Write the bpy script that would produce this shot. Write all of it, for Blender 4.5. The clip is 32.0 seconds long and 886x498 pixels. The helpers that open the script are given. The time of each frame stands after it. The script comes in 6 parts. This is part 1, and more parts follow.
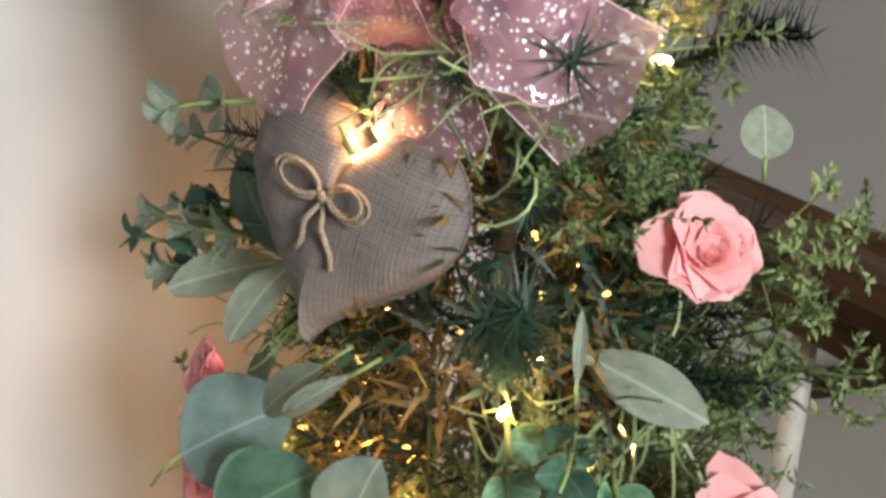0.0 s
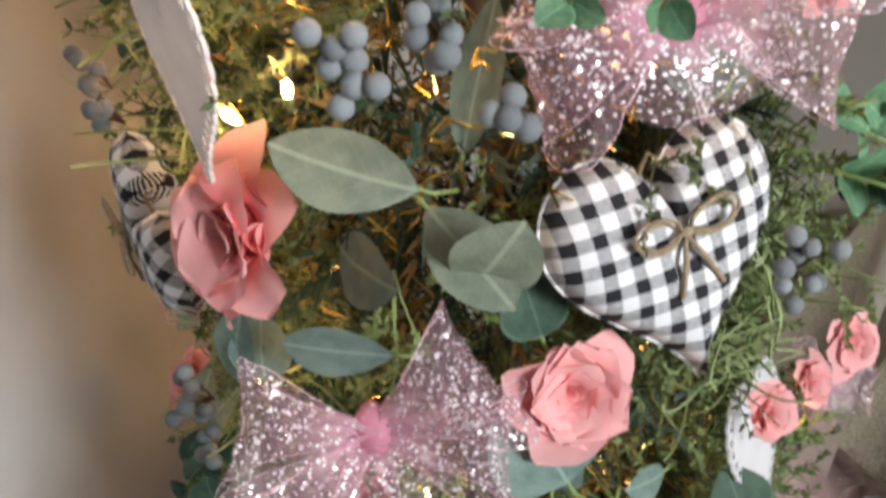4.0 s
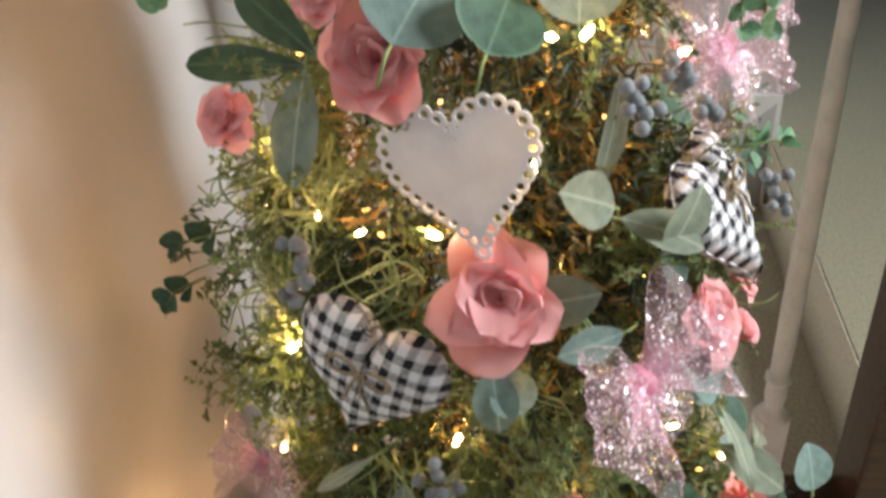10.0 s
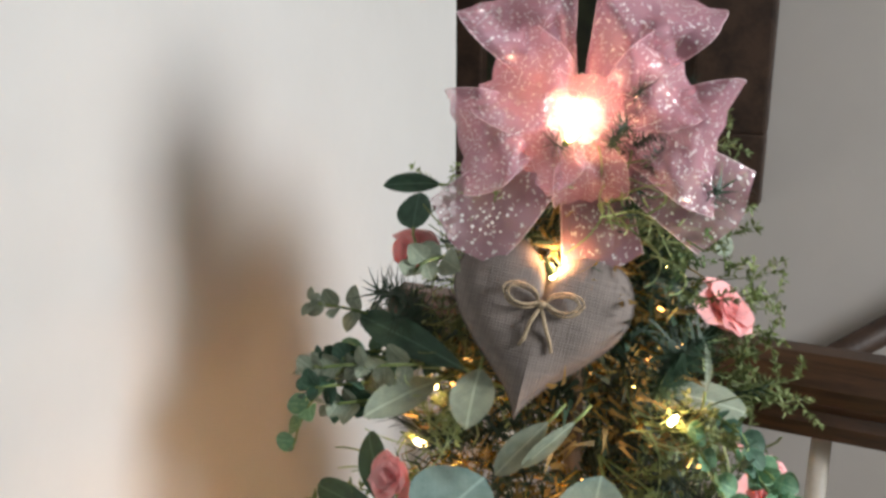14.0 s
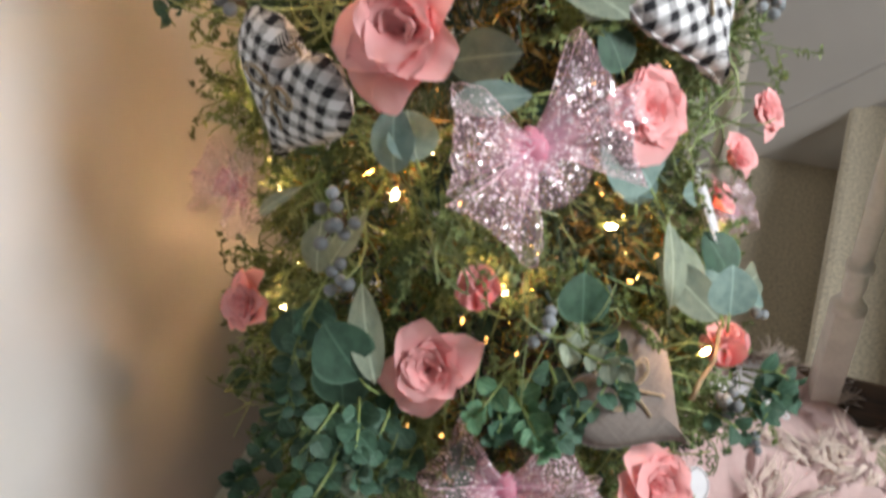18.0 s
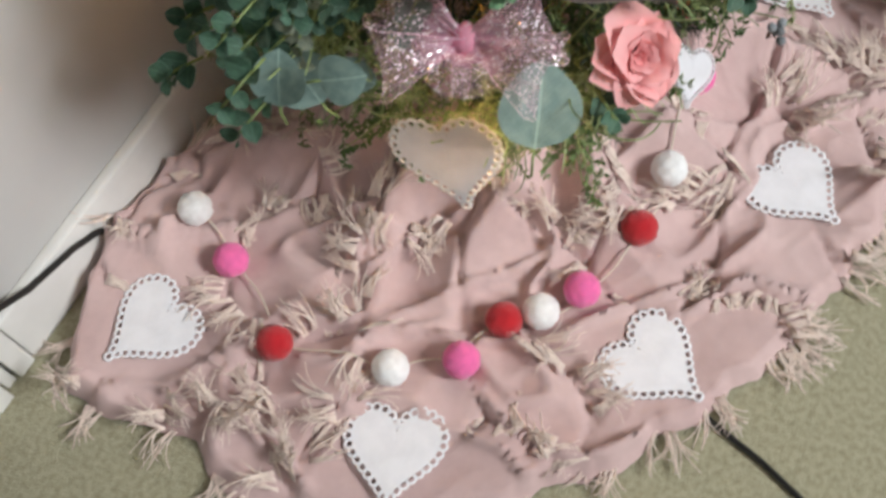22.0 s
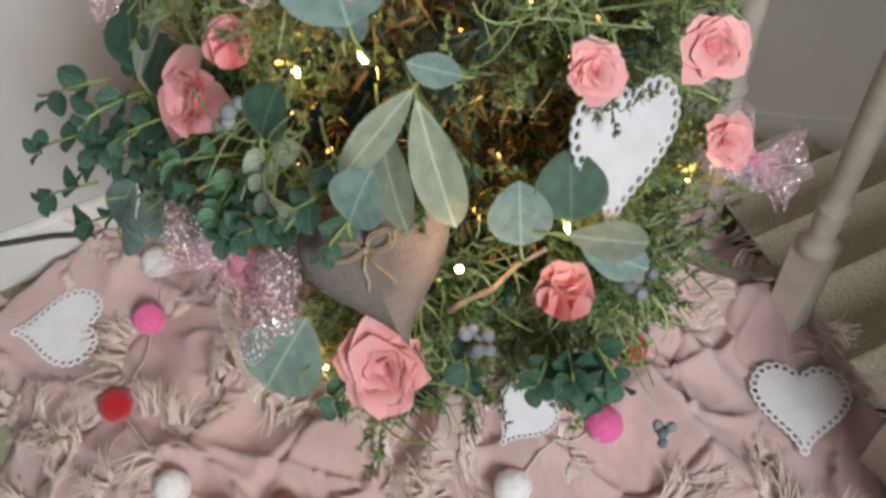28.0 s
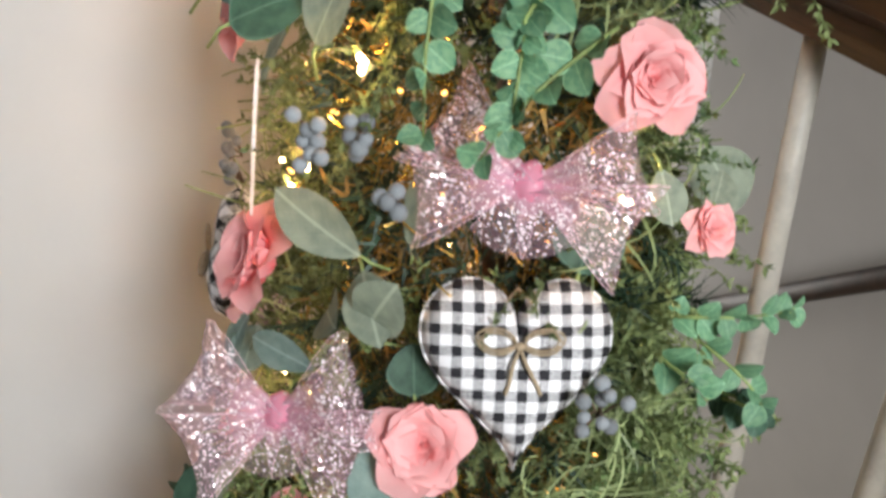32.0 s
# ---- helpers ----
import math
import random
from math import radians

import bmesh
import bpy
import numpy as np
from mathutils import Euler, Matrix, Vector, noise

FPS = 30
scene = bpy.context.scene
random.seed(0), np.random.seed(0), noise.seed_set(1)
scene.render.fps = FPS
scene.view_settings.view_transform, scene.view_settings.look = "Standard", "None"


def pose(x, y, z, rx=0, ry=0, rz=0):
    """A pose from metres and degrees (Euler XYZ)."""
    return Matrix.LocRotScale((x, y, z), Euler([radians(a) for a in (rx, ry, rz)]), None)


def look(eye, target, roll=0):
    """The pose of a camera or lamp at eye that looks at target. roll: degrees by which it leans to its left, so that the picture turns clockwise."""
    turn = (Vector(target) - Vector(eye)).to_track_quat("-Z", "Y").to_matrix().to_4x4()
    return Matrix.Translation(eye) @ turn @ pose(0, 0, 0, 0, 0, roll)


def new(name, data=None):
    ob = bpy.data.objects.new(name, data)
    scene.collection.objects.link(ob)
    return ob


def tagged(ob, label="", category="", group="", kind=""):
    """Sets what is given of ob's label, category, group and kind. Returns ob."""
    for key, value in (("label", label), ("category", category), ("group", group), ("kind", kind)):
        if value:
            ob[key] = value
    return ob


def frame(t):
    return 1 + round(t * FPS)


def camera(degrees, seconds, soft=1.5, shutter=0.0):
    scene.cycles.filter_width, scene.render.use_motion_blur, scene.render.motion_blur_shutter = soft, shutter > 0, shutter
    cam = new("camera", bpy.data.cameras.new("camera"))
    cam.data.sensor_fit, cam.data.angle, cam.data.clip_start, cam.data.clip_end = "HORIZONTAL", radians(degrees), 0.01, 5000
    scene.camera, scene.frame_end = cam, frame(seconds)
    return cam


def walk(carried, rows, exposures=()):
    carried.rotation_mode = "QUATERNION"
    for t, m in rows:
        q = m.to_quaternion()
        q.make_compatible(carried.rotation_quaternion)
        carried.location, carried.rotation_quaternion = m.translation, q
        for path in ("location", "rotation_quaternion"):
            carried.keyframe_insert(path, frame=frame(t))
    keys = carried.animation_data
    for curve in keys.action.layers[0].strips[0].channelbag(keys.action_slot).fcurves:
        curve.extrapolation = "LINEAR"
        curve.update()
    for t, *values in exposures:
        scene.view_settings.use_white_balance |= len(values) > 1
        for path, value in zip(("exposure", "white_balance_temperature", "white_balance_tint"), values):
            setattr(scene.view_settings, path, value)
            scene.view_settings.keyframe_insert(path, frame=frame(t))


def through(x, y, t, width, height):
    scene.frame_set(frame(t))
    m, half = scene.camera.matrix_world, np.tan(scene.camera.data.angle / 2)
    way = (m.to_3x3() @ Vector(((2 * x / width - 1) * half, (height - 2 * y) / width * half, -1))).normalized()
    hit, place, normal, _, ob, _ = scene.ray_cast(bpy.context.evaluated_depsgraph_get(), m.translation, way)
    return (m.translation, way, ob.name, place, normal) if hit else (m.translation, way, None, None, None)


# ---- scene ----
cam = camera(48.2, 32.0, soft=3.0, shutter=0.4)
PATH = [
    (0, (0.3393, -0.4524, 1.2465), (-0.2281, 0.1998, 0.7439), -2.82),
    (0.5, (0.3392, -0.4554, 1.2261), (-0.2240, 0.1880, 0.7075), -3.58),
    (1, (0.3379, -0.4577, 1.2095), (-0.2129, 0.1759, 0.6663), -4.27),
    (1.5, (0.3371, -0.4578, 1.1934), (-0.2093, 0.1622, 0.6303), -4.81),
    (2, (0.3341, -0.4623, 1.1752), (-0.2014, 0.1534, 0.5971), -5.23),
    (2.5, (0.3396, -0.4880, 1.0951), (-0.2017, 0.1810, 0.5857), -6.78),
    (3, (0.2938, -0.4776, 1.1118), (-0.1412, 0.1148, 0.4337), -8.80),
    (3.5, (0.2869, -0.4897, 1.0993), (-0.1149, 0.0761, 0.3793), -10.46),
    (4, (0.2822, -0.4778, 1.0696), (-0.0846, 0.0580, 0.3091), -10.50),
    (4.5, (0.2603, -0.5136, 1.0580), (-0.0451, 0.0026, 0.2578), -13.06),
    (6.5, (0.1227, -0.8789, 1.0336), (0.0104, -0.2355, 0.2763), -6.80),
    (7, (0.0947, -0.9103, 1.0627), (-0.0346, -0.2500, 0.3229), -6.02),
    (7.5, (0.0313, -0.8892, 1.0507), (-0.0680, -0.2141, 0.3197), -7.10),
    (8, (-0.0444, -0.8237, 1.0479), (-0.0641, -0.1427, 0.3159), -8.46),
    (8.5, (-0.0671, -0.7877, 1.0646), (-0.0112, -0.0967, 0.3439), -7.64),
    (9, (-0.0778, -0.7539, 1.0938), (0.0245, -0.0457, 0.3953), -5.72),
    (9.5, (-0.0789, -0.7403, 1.1213), (0.0445, 0.0058, 0.4670), -4.87),
    (10, (-0.0761, -0.7362, 1.1330), (0.0568, 0.0584, 0.5406), -4.36),
    (10.5, (-0.0653, -0.7226, 1.1579), (0.0619, 0.1032, 0.6084), -4.22),
    (11, (-0.0325, -0.6980, 1.1863), (0.0613, 0.1594, 0.6803), -2.77),
    (11.5, (-0.0295, -0.6993, 1.1859), (0.0838, 0.2067, 0.7780), 0.72),
    (12, (0.0594, -0.6949, 1.2270), (0.0192, 0.2227, 0.8315), 0.01),
    (12.5, (0.1053, -0.7219, 1.2538), (-0.0171, 0.2022, 0.8917), -0.25),
    (13, (0.1124, -0.7423, 1.2689), (-0.0381, 0.1874, 0.9327), -0.22),
    (13.5, (0.0966, -0.7829, 1.2808), (-0.0699, 0.1614, 0.9969), -0.03),
    (15.5, (0.1033, -0.8245, 1.2010), (-0.0594, 0.0973, 0.8491), -0.20),
    (16, (0.1157, -0.8249, 1.1746), (-0.0258, 0.0764, 0.7650), -0.92),
    (16.5, (0.1197, -0.8214, 1.1407), (-0.0061, 0.0489, 0.6645), -1.89),
    (17, (0.1234, -0.8032, 1.1232), (0.0103, 0.0084, 0.5500), -2.67),
    (17.5, (0.1337, -0.8066, 1.0848), (0.0119, -0.0255, 0.4723), -3.76),
    (18, (0.1349, -0.8036, 1.0472), (0.0135, -0.0699, 0.3786), -4.73),
    (18.5, (0.1432, -0.8037, 1.0139), (0.0147, -0.1097, 0.3055), -6.33),
    (19, (0.1560, -0.8028, 0.9905), (0.0149, -0.1499, 0.2464), -8.12),
    (19.5, (0.1474, -0.7975, 0.9647), (-0.0015, -0.2084, 0.1705), -8.83),
    (20, (0.1239, -0.8247, 0.9420), (-0.0358, -0.2810, 0.1180), -9.33),
    (20.5, (0.1082, -0.8448, 0.9265), (-0.0629, -0.3468, 0.0764), -10.47),
    (21, (0.1055, -0.8623, 0.9146), (-0.0597, -0.3997, 0.0435), -10.95),
    (21.5, (0.1378, -0.8561, 0.9252), (-0.0041, -0.4204, 0.0364), -9.66),
    (22, (0.2154, -0.7748, 0.9365), (0.0555, -0.3544, 0.0433), -9.46),
    (22.5, (0.2446, -0.7282, 0.9356), (0.0477, -0.3293, 0.0400), -11.23),
    (23, (0.2734, -0.6656, 0.9243), (0.1163, -0.3158, 0.0007), -9.90),
    (23.5, (0.3231, -0.5942, 0.9121), (0.1320, -0.3058, -0.0262), -14.77),
    (24, (0.4389, -0.5225, 0.8883), (0.2167, -0.2781, -0.0555), -13.11),
    (24.5, (0.4794, -0.5337, 0.8938), (0.2444, -0.2931, -0.0480), -9.12),
    (26.5, (0.5420, -0.4775, 0.9188), (0.1696, -0.2211, 0.0269), -6.70),
    (27, (0.5395, -0.4707, 0.9448), (0.1338, -0.1941, 0.0737), -6.14),
    (27.5, (0.5323, -0.4689, 0.9584), (0.0926, -0.1729, 0.1104), -6.47),
    (28, (0.5261, -0.4667, 0.9739), (0.0584, -0.1409, 0.1522), -6.10),
    (28.5, (0.5260, -0.4682, 0.9938), (0.0314, -0.1181, 0.1983), -5.57),
    (29, (0.5234, -0.4742, 1.0099), (0.0048, -0.1019, 0.2402), -4.31),
    (29.5, (0.5308, -0.4882, 1.0266), (-0.0160, -0.0951, 0.2873), -3.20),
    (30, (0.5488, -0.5053, 1.0449), (-0.0270, -0.0878, 0.3418), -2.78),
    (30.5, (0.5564, -0.5150, 1.0674), (-0.0423, -0.0647, 0.4049), -2.29),
    (31, (0.5537, -0.5126, 1.0784), (-0.0666, -0.0354, 0.4558), -2.02),
    (31.5, (0.5462, -0.5126, 1.0971), (-0.0879, -0.0187, 0.5021), -1.69),
    (32, (0.5388, -0.5175, 1.1141), (-0.1120, -0.0001, 0.5586), -0.87),
]
walk(cam, [(t, look(eye, target, roll)) for t, eye, target, roll in PATH],
     exposures=[(0.0, -0.08), (2.0, 0.04), (4.0, -0.26), (4.5, -0.26), (6.5, 0.0), (8.0, 0.08), (9.5, 0.12), (11.0, 0.2), (13.0, -0.02), (16.0, 0.0), (18.0, 0.08), (20.0, -0.04), (22.0, -0.06), (24.5, -0.2), (26.5, -0.3), (28.0, -0.42), (30.0, -0.28), (32.0, -0.12)])

# world: weak daylight sky, seen by nothing but the window side of the hall
world = bpy.data.worlds.new("world")
scene.world = world
world.use_nodes = True
wn = world.node_tree.nodes
sky = wn.new("ShaderNodeTexSky")
sky.sky_type, sky.sun_disc = "NISHITA", False
sky.sun_elevation, sky.sun_rotation = radians(35), radians(120)
world.node_tree.links.new(sky.outputs["Color"], wn["Background"].inputs["Color"])
wn["Background"].inputs["Strength"].default_value = 0.08
scene.view_settings.exposure = 0.0


def daylight(name, where, aim, size, power, colour):
    lamp = bpy.data.lights.new(name, "AREA")
    lamp.shape, lamp.size, lamp.size_y = "RECTANGLE", size[0], size[1]
    lamp.energy, lamp.color, lamp.spread = power, colour, radians(105)
    ob = new(name, lamp)
    ob.matrix_world = look(where, aim)
    return ob


# house frame: b runs along the balustrade, w towards the stairwell
HOUSE = Matrix(((0.963, 0.27, 0, 0), (-0.27, 0.963, 0, 0), (0, 0, 1, 0), (0, 0, 0, 1)))


def hw(b, w, z):
    return HOUSE @ Vector((b, w, z))


daylight("window_daylight", hw(2.36, -0.08, 1.95), hw(0.0, -0.15, 0.7), (0.75, 0.9), 32, (0.97, 0.985, 1.0))
# added weak fill lamp in front of the closed back wall
daylight("front_fill", hw(0.4, -2.74, 1.3), hw(0.2, 0.4, 0.6), (1.5, 1.6), 2.4, (0.94, 0.97, 1.0))

# added fill lamp at the stair foot to brighten the steps
daylight("stair_fill", hw(-2.36, 0.7, -0.95), hw(0.4, 0.7, 0.1), (0.8, 1.5), 9, (1.0, 0.97, 0.92))

# ---------------------------------------------------------------- materials
def mat(name, base, rough=0.6, vary=0.25, scale=60.0, fine=0.0, bump=0.0, bump_scale=200.0, metal=0.0,
        sheen=0.0, random=0.0, second=None, through=0.0, stretch=(1, 1, 1)):
    """Plain surface: two scales of noise over base (towards second), optional random per object, bump and leaf-like translucency."""
    m = bpy.data.materials.new(name)
    m.use_nodes = True
    nt = m.node_tree
    n, l = nt.nodes, nt.links
    b = n["Principled BSDF"]
    b.inputs["Roughness"].default_value, b.inputs["Metallic"].default_value = rough, metal
    if sheen:
        b.inputs["Sheen Weight"].default_value = sheen
    co = n.new("ShaderNodeTexCoord")
    mp = n.new("ShaderNodeMapping")
    mp.inputs["Scale"].default_value = stretch
    l.new(co.outputs["Object"], mp.inputs["Vector"])
    big, small = n.new("ShaderNodeTexNoise"), n.new("ShaderNodeTexNoise")
    big.inputs["Scale"].default_value, small.inputs["Scale"].default_value = scale, scale * 7
    for t in (big, small):
        l.new(mp.outputs["Vector"], t.inputs["Vector"])
    add = n.new("ShaderNodeMath")
    add.operation = "MULTIPLY_ADD"
    l.new(small.outputs["Fac"], add.inputs[0])
    add.inputs[1].default_value = fine
    l.new(big.outputs["Fac"], add.inputs[2])
    ramp = n.new("ShaderNodeValToRGB")
    dark = second or tuple(c * (1 - vary) for c in base)
    lite = base if second else tuple(min(1, c * (1 + vary)) for c in base)
    ramp.color_ramp.elements[0].position, ramp.color_ramp.elements[1].position = 0.36 + fine * 0.3, 0.64 + fine * 0.5
    ramp.color_ramp.elements[0].color, ramp.color_ramp.elements[1].color = (*dark, 1), (*lite, 1)
    l.new(add.outputs[0], ramp.inputs["Fac"])
    colour = ramp.outputs["Color"]
    if random:
        info = n.new("ShaderNodeObjectInfo")
        hsv = n.new("ShaderNodeHueSaturation")
        rng = n.new("ShaderNodeMapRange")
        rng.inputs["To Min"].default_value, rng.inputs["To Max"].default_value = 1 - random, 1 + random
        l.new(info.outputs["Random"], rng.inputs["Value"])
        l.new(rng.outputs["Result"], hsv.inputs["Value"])
        l.new(colour, hsv.inputs["Color"])
        colour = hsv.outputs["Color"]
    l.new(colour, b.inputs["Base Color"])
    if bump:
        bn = n.new("ShaderNodeTexNoise")
        bn.inputs["Scale"].default_value = bump_scale
        l.new(mp.outputs["Vector"], bn.inputs["Vector"])
        bp = n.new("ShaderNodeBump")
        bp.inputs["Strength"].default_value, bp.inputs["Distance"].default_value = bump, 0.002
        l.new(bn.outputs["Fac"], bp.inputs["Height"])
        l.new(bp.outputs["Normal"], b.inputs["Normal"])
    if through:
        tr = n.new("ShaderNodeBsdfTranslucent")
        l.new(colour, tr.inputs["Color"])
        mx = n.new("ShaderNodeMixShader")
        mx.inputs["Fac"].default_value = through
        l.new(b.outputs[0], mx.inputs[1])
        l.new(tr.outputs[0], mx.inputs[2])
        l.new(mx.outputs[0], n["Material Output"].inputs["Surface"])
    return m


def math_node(nt, op, a, b=None):
    n = nt.nodes.new("ShaderNodeMath")
    n.operation = op
    for i, v in enumerate((a, b)):
        if v is None:
            continue
        if isinstance(v, (int, float)):
            n.inputs[i].default_value = v
        else:
            nt.links.new(v, n.inputs[i])
    return n.outputs[0]


def mix_colour(nt, fac, a, b):
    n = nt.nodes.new("ShaderNodeMix")
    n.data_type = "RGBA"
    if isinstance(fac, float):
        n.inputs[0].default_value = fac
    else:
        nt.links.new(fac, n.inputs[0])
    for i, v in ((6, a), (7, b)):
        if isinstance(v, tuple):
            n.inputs[i].default_value = (*v, 1)
        else:
            nt.links.new(v, n.inputs[i])
    return n.outputs[2]


def gingham():
    """Woven black and white check: stripes both ways, half tone where one stripe crosses, in the cushion's own plane."""
    m = bpy.data.materials.new("gingham_cotton")
    m.use_nodes = True
    nt = m.node_tree
    n, l = nt.nodes, nt.links
    b = n["Principled BSDF"]
    b.inputs["Roughness"].default_value = 0.85
    sep = n.new("ShaderNodeSeparateXYZ")
    co = n.new("ShaderNodeTexCoord")
    wob = n.new("ShaderNodeTexNoise")
    wob.inputs["Scale"].default_value = 25
    l.new(co.outputs["Object"], wob.inputs["Vector"])
    l.new(co.outputs["Object"], sep.inputs[0])
    bend = math_node(nt, "MULTIPLY", math_node(nt, "SUBTRACT", wob.outputs["Fac"], 0.5), 0.0016)
    pitch = 0.0128
    on = []
    for axis in ("X", "Y"):
        v = math_node(nt, "ADD", sep.outputs[axis], bend)
        f = math_node(nt, "FRACT", math_node(nt, "DIVIDE", math_node(nt, "ADD", v, 0.5), pitch))
        on.append(math_node(nt, "LESS_THAN", f, 0.47))
    both = math_node(nt, "MULTIPLY", on[0], on[1])
    one = math_node(nt, "MAXIMUM", on[0], on[1])
    thread = math_node(nt, "GREATER_THAN", math_node(nt, "FRACT", math_node(nt, "MULTIPLY", math_node(nt, "ADD", sep.outputs["X"], sep.outputs["Y"]), 900)), 0.52)
    half = mix_colour(nt, thread, (0.03, 0.03, 0.035), (0.78, 0.78, 0.8))
    c = mix_colour(nt, one, (0.84, 0.84, 0.86), half)
    c = mix_colour(nt, both, c, (0.012, 0.012, 0.016))
    l.new(c, b.inputs["Base Color"])
    bp = n.new("ShaderNodeBump")
    bp.inputs["Strength"].default_value, bp.inputs["Distance"].default_value = 0.25, 0.001
    fine = n.new("ShaderNodeTexNoise")
    fine.inputs["Scale"].default_value = 120
    l.new(co.outputs["Object"], fine.inputs["Vector"])
    l.new(fine.outputs["Fac"], bp.inputs["Height"])
    l.new(bp.outputs["Normal"], b.inputs["Normal"])
    return m


def burlap():
    m = bpy.data.materials.new("burlap")
    m.use_nodes = True
    nt = m.node_tree
    n, l = nt.nodes, nt.links
    b = n["Principled BSDF"]
    b.inputs["Roughness"].default_value = 0.9
    co = n.new("ShaderNodeTexCoord")
    sep = n.new("ShaderNodeSeparateXYZ")
    l.new(co.outputs["Object"], sep.inputs[0])
    no = n.new("ShaderNodeTexNoise")
    no.inputs["Scale"].default_value = 90
    l.new(co.outputs["Object"], no.inputs["Vector"])
    j = math_node(nt, "MULTIPLY", no.outputs["Fac"], 1.6)
    waves = []
    for axis, other, freq in (("X", "Y", 2900), ("Y", "X", 3300)):
        slub = n.new("ShaderNodeTexNoise")
        mp = n.new("ShaderNodeMapping")
        mp.inputs["Scale"].default_value = (620, 60, 60) if axis == "X" else (60, 620, 60)
        slub.inputs["Scale"].default_value = 1.0
        l.new(co.outputs["Object"], mp.inputs["Vector"])
        l.new(mp.outputs["Vector"], slub.inputs["Vector"])
        wave = math_node(nt, "SINE", math_node(nt, "ADD", math_node(nt, "MULTIPLY", sep.outputs[axis], freq), math_node(nt, "MULTIPLY", j, 2.2)))
        waves.append(math_node(nt, "ADD", math_node(nt, "MULTIPLY", wave, 0.55), math_node(nt, "MULTIPLY", math_node(nt, "SUBTRACT", slub.outputs["Fac"], 0.5), 3.2)))
    h = math_node(nt, "MULTIPLY", math_node(nt, "ADD", waves[0], waves[1]), 0.22)
    h = math_node(nt, "ADD", h, 0.5)
    c = mix_colour(nt, h, (0.075, 0.06, 0.052), (0.27, 0.225, 0.2))
    big = n.new("ShaderNodeTexNoise")
    big.inputs["Scale"].default_value = 30
    l.new(co.outputs["Object"], big.inputs["Vector"])
    c = mix_colour(nt, math_node(nt, "MULTIPLY", big.outputs["Fac"], 0.5), c, (0.22, 0.2, 0.19))
    l.new(c, b.inputs["Base Color"])
    bp = n.new("ShaderNodeBump")
    bp.inputs["Strength"].default_value, bp.inputs["Distance"].default_value = 0.5, 0.0008
    l.new(h, bp.inputs["Height"])
    l.new(bp.outputs["Normal"], b.inputs["Normal"])
    return m


def glitter(name, tint, clear, flake, grain=52):
    """Sheer organza strewn with glitter: see-through mesh, opaque tint and bright flakes."""
    m = bpy.data.materials.new(name)
    m.use_nodes = True
    nt = m.node_tree
    n, l = nt.nodes, nt.links
    b = n["Principled BSDF"]
    b.inputs["Roughness"].default_value = 0.45
    b.inputs["Base Color"].default_value = (*tint, 1)
    co = n.new("ShaderNodeTexCoord")
    vo = n.new("ShaderNodeTexVoronoi")
    vo.inputs["Scale"].default_value = grain
    l.new(co.outputs["Object"], vo.inputs["Vector"])
    chance = n.new("ShaderNodeSeparateColor")
    l.new(vo.outputs["Color"], chance.inputs[0])
    size = math_node(nt, "ADD", math_node(nt, "MULTIPLY", math_node(nt, "MULTIPLY", chance.outputs[1], chance.outputs[1]), 0.4), 0.15)
    on = math_node(nt, "MULTIPLY", math_node(nt, "LESS_THAN", vo.outputs["Distance"], size), math_node(nt, "LESS_THAN", chance.outputs[0], flake))
    spark = n.new("ShaderNodeBsdfPrincipled")
    spark.inputs["Base Color"].default_value = (0.97, 0.92, 0.94, 1)
    spark.inputs["Roughness"].default_value, spark.inputs["Metallic"].default_value = 0.2, 0.2
    tilt = n.new("ShaderNodeBump")
    tilt.inputs["Strength"].default_value, tilt.inputs["Distance"].default_value = 0.8, 0.002
    l.new(chance.outputs[2], tilt.inputs["Height"])
    l.new(tilt.outputs["Normal"], spark.inputs["Normal"])
    tr = n.new("ShaderNodeBsdfTransparent")
    thin = n.new("ShaderNodeBsdfTranslucent")
    thin.inputs["Color"].default_value = (*tint, 1)
    cloth = n.new("ShaderNodeMixShader")
    cloth.inputs["Fac"].default_value = 0.45
    l.new(b.outputs[0], cloth.inputs[1])
    l.new(thin.outputs[0], cloth.inputs[2])
    sheer = n.new("ShaderNodeMixShader")
    far = n.new("ShaderNodeVectorMath")
    far.operation = "LENGTH"
    l.new(co.outputs["Object"], far.inputs[0])
    fade = n.new("ShaderNodeMapRange")
    for k, v in (("From Min", 0.06), ("From Max", 0.34), ("To Min", clear * 0.45), ("To Max", clear)):
        fade.inputs[k].default_value = v
    l.new(far.outputs["Value"], fade.inputs["Value"])
    l.new(fade.outputs["Result"], sheer.inputs["Fac"])
    l.new(cloth.outputs[0], sheer.inputs[1])
    l.new(tr.outputs[0], sheer.inputs[2])
    out = n.new("ShaderNodeMixShader")
    l.new(on, out.inputs["Fac"])
    l.new(sheer.outputs[0], out.inputs[1])
    l.new(spark.outputs[0], out.inputs[2])
    l.new(out.outputs[0], n["Material Output"].inputs["Surface"])
    return m


def glow(name, colour, strength):
    m = bpy.data.materials.new(name)
    m.use_nodes = True
    b = m.node_tree.nodes["Principled BSDF"]
    b.inputs["Base Color"].default_value = (*colour, 1)
    b.inputs["Emission Color"].default_value = (*colour, 1)
    b.inputs["Emission Strength"].default_value = strength
    return m


